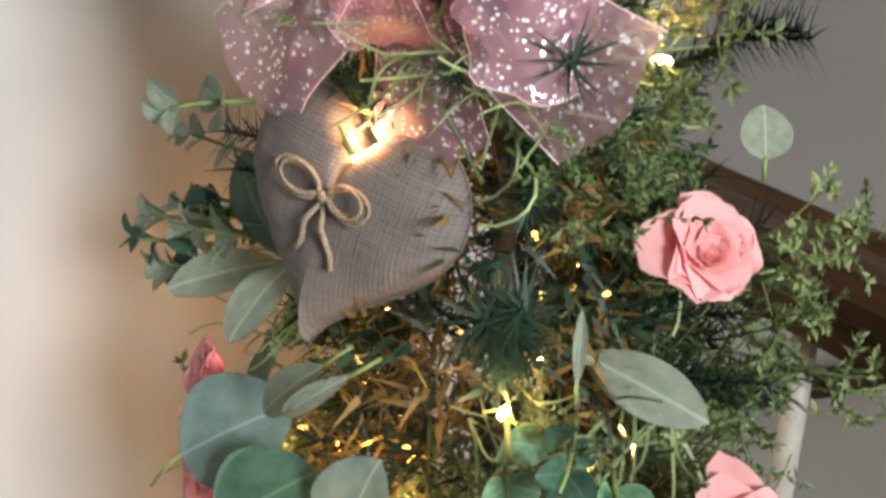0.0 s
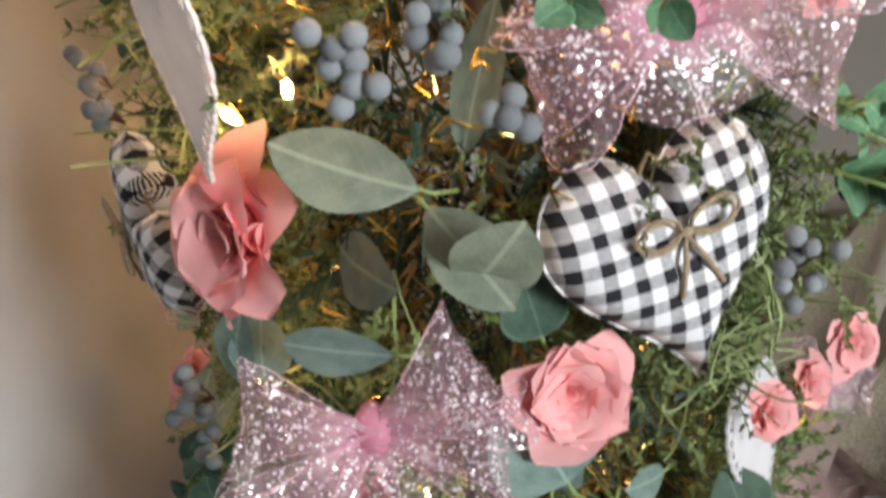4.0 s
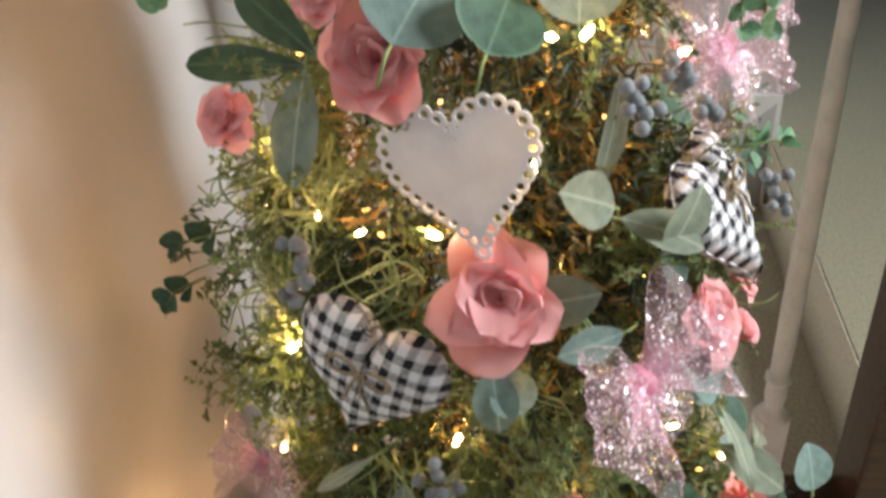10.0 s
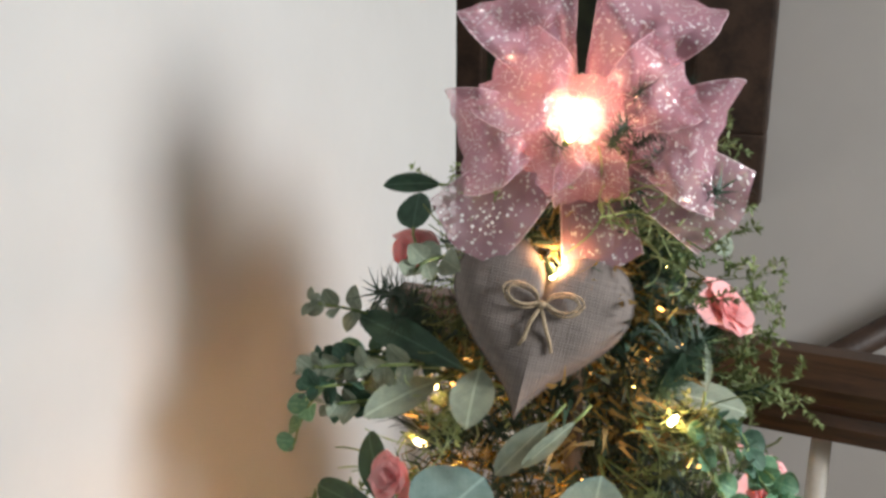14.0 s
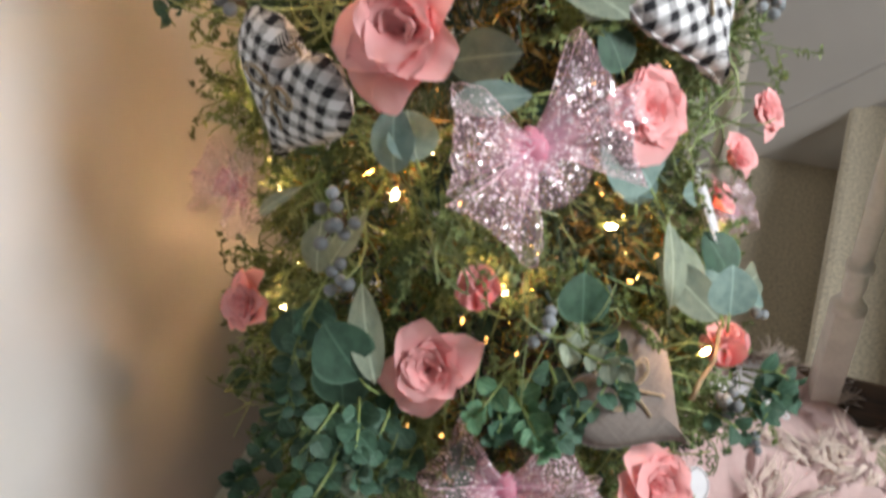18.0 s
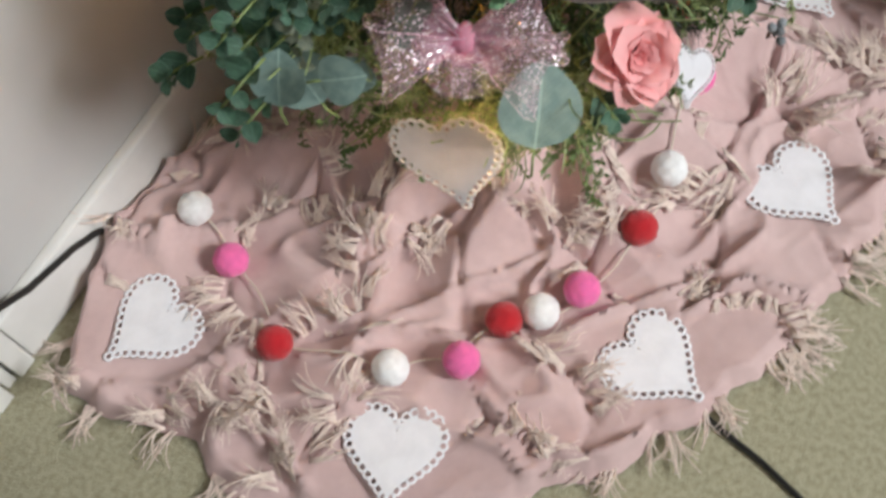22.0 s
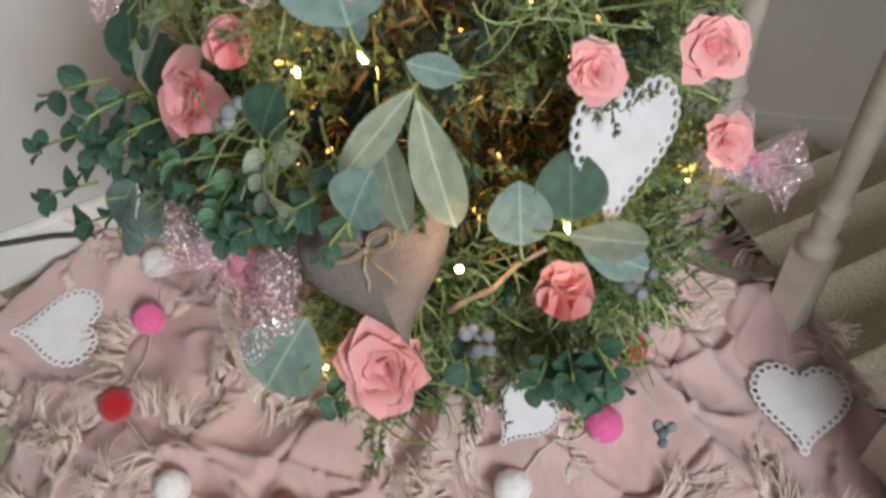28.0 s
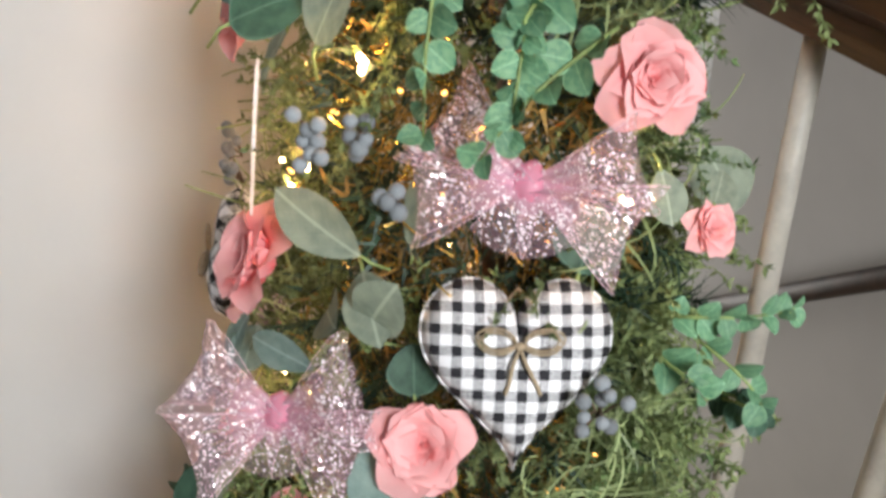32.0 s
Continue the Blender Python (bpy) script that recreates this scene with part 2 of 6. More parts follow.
def leaf_mat(name, base, second, rough, through, edge=False):
    """Fabric leaf: mottled, with a paler midrib and side veins, in the unit leaf's own plane."""
    m = mat(name, base, rough, 0.2, 5, 0.2, 0.25, 30, random=0.25, second=second, through=through)
    nt = m.node_tree
    n, l = nt.nodes, nt.links
    hsv = next(k for k in n if k.type == "HUE_SAT")
    sep = n.new("ShaderNodeSeparateXYZ")
    l.new(next(k for k in n if k.type == "TEX_COORD").outputs["Object"], sep.inputs[0])
    ax = math_node(nt, "ABSOLUTE", sep.outputs["X"])
    rib = math_node(nt, "LESS_THAN", ax, 0.016)
    side = math_node(nt, "LESS_THAN", math_node(nt, "FRACT", math_node(nt, "SUBTRACT", math_node(nt, "MULTIPLY", sep.outputs["Y"], 6.0), math_node(nt, "MULTIPLY", ax, 7.0))), 0.09)
    vein = math_node(nt, "MULTIPLY", math_node(nt, "MAXIMUM", rib, math_node(nt, "MULTIPLY", side, 0.2)), 0.5)
    pale = tuple(min(1, c * 1.6 + 0.05) for c in base)
    c = mix_colour(nt, vein, next(k for k in n if k.type == "VALTORGB").outputs["Color"], pale)
    if edge:
        ey = math_node(nt, "MULTIPLY", math_node(nt, "SUBTRACT", sep.outputs["Y"], 0.5), 2.0)
        ex = math_node(nt, "MULTIPLY", ax, 2.15)
        rr = math_node(nt, "ADD", math_node(nt, "MULTIPLY", ex, ex), math_node(nt, "MULTIPLY", ey, ey))
        worn = math_node(nt, "MULTIPLY", math_node(nt, "GREATER_THAN", rr, 0.86), 0.5)
        c = mix_colour(nt, worn, c, pale)
    l.new(c, hsv.inputs["Color"])
    return m


def petal_mat():
    """Silk petal: coral near the heart of the flower, paler to the rim."""
    m = bpy.data.materials.new("silk_petal")
    m.use_nodes = True
    nt = m.node_tree
    n, l = nt.nodes, nt.links
    b = n["Principled BSDF"]
    b.inputs["Roughness"].default_value = 0.75
    co = n.new("ShaderNodeTexCoord")
    ln = n.new("ShaderNodeVectorMath")
    ln.operation = "LENGTH"
    l.new(co.outputs["Object"], ln.inputs[0])
    no = n.new("ShaderNodeTexNoise")
    no.inputs["Scale"].default_value = 7
    l.new(co.outputs["Object"], no.inputs["Vector"])
    d = math_node(nt, "ADD", math_node(nt, "MULTIPLY", ln.outputs["Value"], 1.75), math_node(nt, "MULTIPLY", no.outputs["Fac"], 0.25))
    ramp = n.new("ShaderNodeValToRGB")
    e = ramp.color_ramp.elements
    e[0].position, e[0].color = 0.2, (0.78, 0.1, 0.115, 1)
    e[1].position, e[1].color = 1.0, (0.94, 0.5, 0.5, 1)
    mid = e.new(0.58)
    mid.color = (0.88, 0.3, 0.31, 1)
    l.new(d, ramp.inputs["Fac"])
    info = n.new("ShaderNodeObjectInfo")
    hsv = n.new("ShaderNodeHueSaturation")
    l.new(math_node(nt, "MULTIPLY_ADD", info.outputs["Random"], 0.25), hsv.inputs["Value"])
    hsv.inputs["Value"].links[0].from_node.inputs[2].default_value = 0.88
    l.new(ramp.outputs["Color"], hsv.inputs["Color"])
    l.new(hsv.outputs["Color"], b.inputs["Base Color"])
    tr = n.new("ShaderNodeBsdfTranslucent")
    l.new(hsv.outputs["Color"], tr.inputs["Color"])
    mx = n.new("ShaderNodeMixShader")
    mx.inputs["Fac"].default_value = 0.3
    l.new(b.outputs[0], mx.inputs[1])
    l.new(tr.outputs[0], mx.inputs[2])
    l.new(mx.outputs[0], n["Material Output"].inputs["Surface"])
    return m


PAINT = mat("white_wall_paint", (0.56, 0.555, 0.54), 0.7, 0.03, 3, 0.2, 0.08, 260)
WALL = mat("white_satin_wall_paint", (0.54, 0.535, 0.52), 0.43, 0.04, 3, 0.2, 0.5, 30)
GREIGE = mat("greige_wall_paint", (0.54, 0.515, 0.49), 0.75, 0.04, 3, 0.2, 0.08, 260)
# for walls out of view: made dark so that less light bounces back
UNSEEN_DARK = mat("unseen_wall_dark_taupe", (0.34, 0.31, 0.28), 0.75, 0.04, 3, 0.2, 0.08, 260)
TRIM = mat("white_trim_gloss", (0.78, 0.78, 0.75), 0.35, 0.06, 9, 0.3, 0.05, 60)
CARPET = mat("olive_beige_carpet", (0.43, 0.41, 0.28), 0.95, 0.4, 160, 0.6, 0.9, 420, sheen=0.3, second=(0.28, 0.265, 0.165))
STAIR_CARPET = mat("tan_stair_carpet", (0.5, 0.44, 0.33), 0.95, 0.3, 160, 0.6, 0.8, 420, sheen=0.2)
DARK_WOOD = mat("dark_stained_wood", (0.06, 0.028, 0.012), 0.35, 0.5, 9, 0.4, 0.1, 60, stretch=(1, 12, 12))
FRAME_WOOD = mat("espresso_frame_wood", (0.04, 0.022, 0.014), 0.5, 0.5, 20, 0.4, 0.3, 120)
PICTURE = mat("dim_green_picture", (0.05, 0.06, 0.03), 0.4, 0.7, 5, 0.4, second=(0.015, 0.018, 0.012))
CREAM = mat("cream_baluster_paint", (0.82, 0.77, 0.69), 0.4, 0.1, 25, 0.4, 0.06, 90)
CABLE = mat("black_cable", (0.012, 0.011, 0.011), 0.4)

# ---------------------------------------------------------------- making meshes
def to_mesh(bm, name, material, smooth=True):
    me = bpy.data.meshes.new(name)
    bm.normal_update()
    bm.to_mesh(me)
    bm.free()
    me.materials.append(material)
    if smooth:
        me.polygons.foreach_set("use_smooth", [True] * len(me.polygons))
    return me


def part(name, bm, material, parent=None, label="", m=None, smooth=True):
    ob = new(name, to_mesh(bm, name, material, smooth) if isinstance(bm, bmesh.types.BMesh) else bm)
    if parent:
        ob.parent = parent
    if m:
        ob.matrix_basis = m
    return tagged(ob, label)


def thing(name, label, category, group="", kind="", m=None):
    ob = new(name)
    ob.empty_display_size = 0.02
    if m:
        ob.matrix_basis = m
    return tagged(ob, label, category, group, kind)


def box(bm, lo, hi, bevel=0.0):
    c = [(a + b) / 2 for a, b in zip(lo, hi)]
    s = [abs(b - a) for a, b in zip(lo, hi)]
    made = bmesh.ops.create_cube(bm, size=1, matrix=Matrix.Translation(c) @ Matrix.Diagonal((*s, 1)))
    if bevel:
        edges = list({e for v in made["verts"] for e in v.link_edges})
        bmesh.ops.bevel(bm, geom=edges, offset=bevel, segments=2, affect="EDGES", profile=0.6)
    return bm


def boxes(*pairs, bevel=0.0):
    bm = bmesh.new()
    for lo, hi in pairs:
        box(bm, lo, hi, bevel)
    return bm


def lathe(profile, seg=20, bm=None, at=(0, 0)):
    """Turn a profile of (radius, height) about the z axis."""
    bm = bm or bmesh.new()
    rings = [[bm.verts.new((at[0] + r * math.cos(2 * math.pi * k / seg), at[1] + r * math.sin(2 * math.pi * k / seg), z)) for k in range(seg)] for r, z in profile]
    for a, b in zip(rings, rings[1:]):
        for k in range(seg):
            bm.faces.new((a[k], a[(k + 1) % seg], b[(k + 1) % seg], b[k]))
    bm.faces.new(rings[-1])
    bm.faces.new(rings[0][::-1])
    return bm


def tube(points, radius, seg=6, bm=None, taper=1.0):
    bm = bm or bmesh.new()
    pts = [Vector(p) for p in points]
    rings = []
    for i, p in enumerate(pts):
        d = (pts[min(i + 1, len(pts) - 1)] - pts[max(i - 1, 0)]).normalized()
        side = d.cross(Vector((0.31, 0.17, 0.93)))
        side = side.normalized() if side.length > 1e-4 else Vector((1, 0, 0))
        up = side.cross(d)
        r = radius * (1 + (taper - 1) * i / max(1, len(pts) - 1))
        rings.append([bm.verts.new(p + r * (math.cos(2 * math.pi * k / seg) * side + math.sin(2 * math.pi * k / seg) * up)) for k in range(seg)])
    for a, b in zip(rings, rings[1:]):
        for k in range(seg):
            bm.faces.new((a[k], a[(k + 1) % seg], b[(k + 1) % seg], b[k]))
    bm.faces.new(rings[0][::-1])
    bm.faces.new(rings[-1])
    return bm


def structure(name, bm, material, label, category, smooth=False):
    ob = part(name, bm, material, m=HOUSE, smooth=smooth)
    return tagged(ob, label, category, kind="structure")


# ---------------------------------------------------------------- the hall and the stairwell
EDGE = 0.655  # top nosing of the stairs along b
floor_bm = bmesh.new()
for lo, hi in (((-1.6, -2.8), (2.5, 0.16)), ((EDGE, 0.16), (2.5, 2.6))):
    bmesh.ops.create_grid(floor_bm, x_segments=1, y_segments=1, size=0.5,
                          matrix=Matrix.Translation(((lo[0] + hi[0]) / 2, (lo[1] + hi[1]) / 2, 0)) @ Matrix.Diagonal((hi[0] - lo[0], hi[1] - lo[1], 1, 1)))
structure("floor", floor_bm, CARPET, "olive beige short pile carpet of the upstairs hall", "carpet")

structure("wall_left", boxes(((-0.33, -0.67, 0), (-0.2, 0.348, 2.4)), ((-0.33, -2.8, 0), (-0.2, -1.5, 2.4)), ((-0.33, -1.5, 2.05), (-0.2, -0.67, 2.4)),
                             ((-0.33, 0.16, -2.2), (-0.2, 0.348, 0))),
          WALL, "white painted wall behind the tree", "wall")
structure("baseboard", boxes(((-0.2, -0.605, 0), (-0.186, 0.155, 0.085)), bevel=0.004), TRIM, "white gloss baseboard along the wall", "baseboard")
casing = structure("trim", boxes(((-0.342, -0.682, 0), (-0.178, -0.67, 2.06)), ((-0.2, -0.67, 0), (-0.178, -0.648, 2.06)), bevel=0.003), TRIM,
                   "white grooved door casing at the wall's end", "door casing")
for w0, w1, d in ((-0.645, -0.632, 0.012), (-0.629, -0.606, 0.016)):
    part("casing_strip", boxes(((-0.2, w0, 0), (-0.2 + d, w1, 2.06)), bevel=0.003), TRIM, casing, smooth=False)

structure("wall_far", boxes(((-2.3, 1.2, -2.2), (EDGE, 1.32, 2.4))), GREIGE, "greige painted wall across the stairwell", "wall")
structure("baseboard_2", boxes(((EDGE, 1.19, 0), (EDGE + 0.012, 1.33, 0.11)), ((EDGE - 0.09, 1.188, 0.0), (EDGE + 0.012, 1.2, 0.11)), bevel=0.003), TRIM,
          "white baseboard round the end of the stair wall", "baseboard")
# hall end, right, back and side room walls: unseen, darkened to deepen the shade
structure("wall_hall_end", boxes(((EDGE + 0.02, 2.6, 0), (2.6, 2.72, 2.4))), UNSEEN_DARK, "unseen hall end wall, dark taupe to cut bounced light", "wall")
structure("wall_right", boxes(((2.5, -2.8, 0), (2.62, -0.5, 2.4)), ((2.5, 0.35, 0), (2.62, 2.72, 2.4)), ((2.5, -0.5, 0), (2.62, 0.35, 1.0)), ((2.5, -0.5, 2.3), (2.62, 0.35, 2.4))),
          UNSEEN_DARK, "unseen wall with a window opening, dark taupe to cut bounced light", "wall")
structure("wall_back", boxes(((-1.7, -2.92, 0), (2.62, -2.8, 2.4))), UNSEEN_DARK, "unseen wall behind the camera, dark taupe to cut bounced light", "wall")
structure("wall_side_room", boxes(((-1.72, -2.8, 0), (-1.6, 0.16, 2.4)), ((-1.6, 0.155, 0), (-0.33, 0.16, 2.4))), UNSEEN_DARK, "unseen wall beyond the doorway, dark taupe to cut bounced light", "wall")
# the gap at the low end is made up to hold the stair fill lamp
structure("wall_stair_low", boxes(((-2.42, 0.1, -0.1), (-2.3, 1.32, 2.4)), ((-2.42, 0.1, -2.2), (-2.3, 0.3, -0.1)), ((-2.42, 1.1, -2.2), (-2.3, 1.32, -0.1)), ((-2.3, 0.1, -2.2), (-0.33, 0.15, 2.4)), ((-0.2, 0.19, -2.2), (EDGE, 0.235, -0.03))), GREIGE, "plain wall down the stairs with an added opening for the fill lamp", "wall")
structure("ceiling", boxes(((-2.42, -2.92, 2.4), (2.62, 2.72, 2.5))), PAINT, "plain white ceiling", "ceiling")

# the stair: carpeted steps that go down along the balustrade
stair = thing("stair", "carpeted staircase going down beside the balustrade", "staircase", kind="structure", m=HOUSE)
RUN, RISE = 0.215, 0.18
step_bm = bmesh.new()
prof = [(0, -0.16), (0, -0.03)] + [(-0.018 * math.sin(a), -0.018 + 0.018 * math.cos(a) - 0.012 * (1 - math.cos(a)) * 0) for a in (2.4, 1.9, 1.2, 0.6, 0.0)] + [(RUN + 0.01, 0.0), (RUN + 0.01, -0.16)]
rows = [[step_bm.verts.new((x, w, z)) for x, z in prof] for w in (0.236, 1.199)]
for k in range(len(prof) - 1):
    step_bm.faces.new((rows[0][k], rows[0][k + 1], rows[1][k + 1], rows[1][k]))
for r in (rows[0][::-1], rows[1]):
    step_bm.faces.new(r)
step_me = to_mesh(step_bm, "step", STAIR_CARPET, smooth=False)
for i in range(1, 12):
    part("step", step_me, None, stair, m=Matrix.Translation((EDGE - RUN * i, 0, -RISE * i)))
part("top_riser", boxes(((EDGE - 0.005, 0.24, -0.18), (EDGE + 0.02, 1.19, -0.002))), STAIR_CARPET, stair, smooth=False)

# balustrade on the floor's edge
rail = thing("balustrade", "dark wood handrail on cream turned balusters at the stair edge", "balustrade", m=HOUSE)
part("base_strip", boxes(((-0.198, 0.158, -0.03), (EDGE, 0.245, 0.006)), bevel=0.004), DARK_WOOD, rail, "dark stained floor edge strip", smooth=False)
hr = bmesh.new()
prof = [(-0.022, 0.828), (-0.026, 0.845), (-0.022, 0.856), (-0.033, 0.868), (-0.036, 0.885), (-0.028, 0.902), (-0.012, 0.91)]
prof = prof + [(-x, z) for x, z in prof[::-1]]
ends = [[hr.verts.new((b, 0.2 + x, z)) for x, z in prof] for b in (-0.2, EDGE + 0.02)]
for k in range(len(prof)):
    hr.faces.new((ends[0][k], ends[0][(k + 1) % len(prof)], ends[1][(k + 1) % len(prof)], ends[1][k]))
hr.faces.new(ends[0][::-1])
hr.faces.new(ends[1])
part("handrail", hr, DARK_WOOD, rail, "moulded dark stained wooden handrail", smooth=False)
bal = bmesh.new()
box(bal, (-0.017, -0.017, 0.004), (0.017, 0.017, 0.172))
lathe([(0.0225, 0.172), (0.0165, 0.182), (0.0118, 0.189), (0.0122, 0.197), (0.0142, 0.208), (0.0138, 0.22), (0.0112, 0.228), (0.0112, 0.232),
       (0.0165, 0.235), (0.0165, 0.241), (0.0115, 0.244), (0.0122, 0.262), (0.0132, 0.36), (0.012, 0.56), (0.0095, 0.829)], 20, bal)
bal_me = to_mesh(bal, "baluster", CREAM, smooth=False)
for f in bal_me.polygons:
    f.use_smooth = len(f.vertices) == 4 and f.center.z > 0.173 and abs(f.normal.z) < 0.95
for b in (-0.068, 0.1, 0.265, 0.437):
    part("baluster", bal_me, None, rail, m=pose(b, 0.2, 0, 0, 0, 14))
newel = thing("newel_post", "dark wood newel post at the stair head", "newel post", m=HOUSE @ Matrix.Translation((0.588, 0.185, 0)))
part("shaft", boxes(((-0.045, -0.045, 0.0), (0.045, 0.045, 1.02)), bevel=0.005), DARK_WOOD, newel, smooth=False)
part("cap", lathe([(0.06, 1.02), (0.064, 1.03), (0.05, 1.045), (0.055, 1.06), (0.05, 1.1), (0.02, 1.125)], 18), DARK_WOOD, newel)

wall_rail = thing("wall_handrail", "dark handrail sloping along the far stair wall", "handrail", m=HOUSE)
slope = [(b, 1.145, 0.35 + 0.84 * b) for b in (-1.7, -0.6, 0.55)]
part("rail", tube(slope, 0.026, 10), FRAME_WOOD, wall_rail)
for b in (-1.2, -0.3, 0.45):
    part("bracket", tube([(b, 1.2, 0.3 + 0.84 * b), (b, 1.17, 0.29 + 0.84 * b), (b, 1.145, 0.34 + 0.84 * b)], 0.006, 6), DARK_WOOD, wall_rail)
skirt = bmesh.new()
sk = [(-2.2, -0.3 - 0.84 * 2.5), (0.655, 0.09), (0.655, -0.0), (-2.2, -0.45 - 0.84 * 2.5)]
sides = [[skirt.verts.new((b, w, z)) for b, z in sk] for w in (1.185, 1.2)]
skirt.faces.new(sides[0][::-1])
for k in range(4):
    skirt.faces.new((sides[0][k], sides[0][(k + 1) % 4], sides[1][(k + 1) % 4], sides[1][k]))
structure("trim_2", skirt, GREIGE, "sloping skirting board painted like the stair wall", "skirting")

pic = thing("picture_frame", "large dark espresso framed picture on the stair wall", "picture frame", m=HOUSE)
FR = ((-0.66, 0.81), (0.058, 1.75))
fw = 0.14
moulding = part("frame", boxes(((FR[0][0], 1.16, FR[0][1]), (FR[1][0], 1.2, FR[0][1] + fw)), ((FR[0][0], 1.16, FR[1][1] - fw), (FR[1][0], 1.2, FR[1][1])),
                    ((FR[0][0], 1.16, FR[0][1] + fw), (FR[0][0] + fw, 1.2, FR[1][1] - fw)), ((FR[1][0] - fw, 1.16, FR[0][1] + fw), (FR[1][0], 1.2, FR[1][1] - fw)), bevel=0.006),
     FRAME_WOOD, pic, smooth=False)
part("liner", boxes(((FR[0][0] + fw, 1.175, FR[0][1] + fw), (FR[1][0] - fw, 1.19, FR[0][1] + fw + 0.02)), ((FR[1][0] - fw - 0.02, 1.175, FR[0][1] + fw + 0.02), (FR[1][0] - fw, 1.19, FR[1][1] - fw)), bevel=0.003),
     FRAME_WOOD, moulding, smooth=False)
part("picture", boxes(((FR[0][0] + fw, 1.192, FR[0][1] + fw), (FR[1][0] - fw, 1.197, FR[1][1] - fw))), PICTURE, pic, "dim greenish picture", smooth=False)

cable = thing("power_cable", "black power cable hanging along the baseboard to the outlet", "cable")
part("cord", tube([hw(-0.11, -0.37, 0.008), hw(-0.16, -0.42, 0.02)] + [hw(-0.183, w, z) for w, z in ((-0.47, 0.05), (-0.5, 0.066), (-0.56, 0.085), (-0.6, 0.11), (-0.645, 0.16))] + [hw(-0.165, -0.69, 0.23), hw(-0.2, -0.76, 0.33)], 0.0036, 8), CABLE, cable)
cable2 = thing("floor_cable", "thin black cable running over the carpet from the blanket", "cable")
part("cord", tube([(0.27, -0.42, 0.004), (0.33, -0.464, 0.005), (0.39, -0.5, 0.004), (0.47, -0.56, 0.004), (0.6, -0.7, 0.004)], 0.003, 8), CABLE, cable2)

# ---------------------------------------------------------------- materials of the tree and its trimmings
GINGHAM, BURLAP, PETAL = gingham(), burlap(), petal_mat()
ORGANZA = glitter("pink_glitter_organza", (0.86, 0.53, 0.65), 0.82, 0.7)
RIM = mat("pink_ribbon_rim", (0.88, 0.66, 0.72), 0.4, 0.1, 40)
TWINE = mat("jute_twine", (0.34, 0.265, 0.175), 0.9, 0.4, 900, 0.4, 0.5, 1500)
FELT = mat("white_felt", (0.9, 0.9, 0.93), 0.9, 0.04, 40, 0.3, 0.25, 700)
THIN_FELT = mat("thin_white_felt", (0.9, 0.9, 0.93), 0.9, 0.04, 40, 0.3, 0.25, 700, through=0.35)
STRING = mat("cream_string", (0.7, 0.62, 0.52), 0.9, 0.2, 900)
LEAF = {
    "g": leaf_mat("dusty_sage_leaf", (0.31, 0.36, 0.27), (0.21, 0.26, 0.2), 0.8, 0.25),
    "b": leaf_mat("blue_green_leaf", (0.2, 0.29, 0.26), (0.13, 0.21, 0.19), 0.7, 0.2),
    "d": leaf_mat("deep_green_leaf", (0.06, 0.135, 0.085), (0.035, 0.085, 0.055), 0.6, 0.2, True),
    "e": leaf_mat("eucalyptus_leaf", (0.19, 0.36, 0.2), (0.09, 0.24, 0.14), 0.5, 0.25, True),
}
MOSS = mat("yellow_green_filler", (0.25, 0.31, 0.125), 0.65, 0.3, 40, 0.4, random=0.45, second=(0.12, 0.17, 0.055), through=0.22)
MOSS_DARK = mat("mid_green_filler", (0.16, 0.24, 0.09), 0.65, 0.3, 40, 0.4, random=0.4, second=(0.07, 0.13, 0.045), through=0.2)
PINE = mat("dark_pine_needles", (0.025, 0.06, 0.03), 0.55, 0.4, 40, 0.4, random=0.4, second=(0.012, 0.03, 0.018))
STRAND = mat("pale_green_moss_strand", (0.4, 0.48, 0.22), 0.55, 0.3, 40, 0.3, random=0.35, second=(0.2, 0.28, 0.11), through=0.2)
AMBER = mat("dried_amber_moss", (0.42, 0.27, 0.08), 0.7, 0.4, 60, 0.4, second=(0.2, 0.14, 0.05), through=0.3)
STEM = mat("green_stem", (0.2, 0.27, 0.09), 0.6, 0.3, 60)
BARK = mat("brown_stem", (0.12, 0.08, 0.05), 0.8, 0.4, 60)
TWIG = mat("pale_brown_twig", (0.36, 0.26, 0.16), 0.8, 0.35, 80, 0.4, 0.3, 300)
BERRY = mat("frosted_grey_berry", (0.21, 0.23, 0.245), 0.85, 0.25, 160, 0.4, 0.3, 600, random=0.3)
GOLD = mat("gold_wire", (0.85, 0.58, 0.16), 0.25, 0.2, 60, metal=1.0)
BULB = glow("warm_bulb", (1.0, 0.66, 0.28), 45.0)
# weak emission that imitates glints on the gold wire
GLINT_GLOW = glow("warm_glint_glow", (1.0, 0.47, 0.12), 6.0)


KEEP = []


def keep(pos, n, r):
    """Remember what filler greenery must not cover."""
    KEEP.append((Vector(pos), Vector(n).normalized(), r))


def facing(pos, n, u, s=1.0):
    n, u = Vector(n).normalized(), Vector(u).normalized()
    x = u.cross(n).normalized()
    u = n.cross(x)
    m = Matrix((x, u, n)).transposed().to_4x4()
    return Matrix.Translation(pos) @ m @ Matrix.Diagonal((s, s, s, 1))


def heart_point(a):
    x = 16 * math.sin(a) ** 3
    y = 13 * math.cos(a) - 5 * math.cos(2 * a) - 2 * math.cos(3 * a) - math.cos(4 * a)
    return x / 32, (y + 2.5) / 32 * 1.1


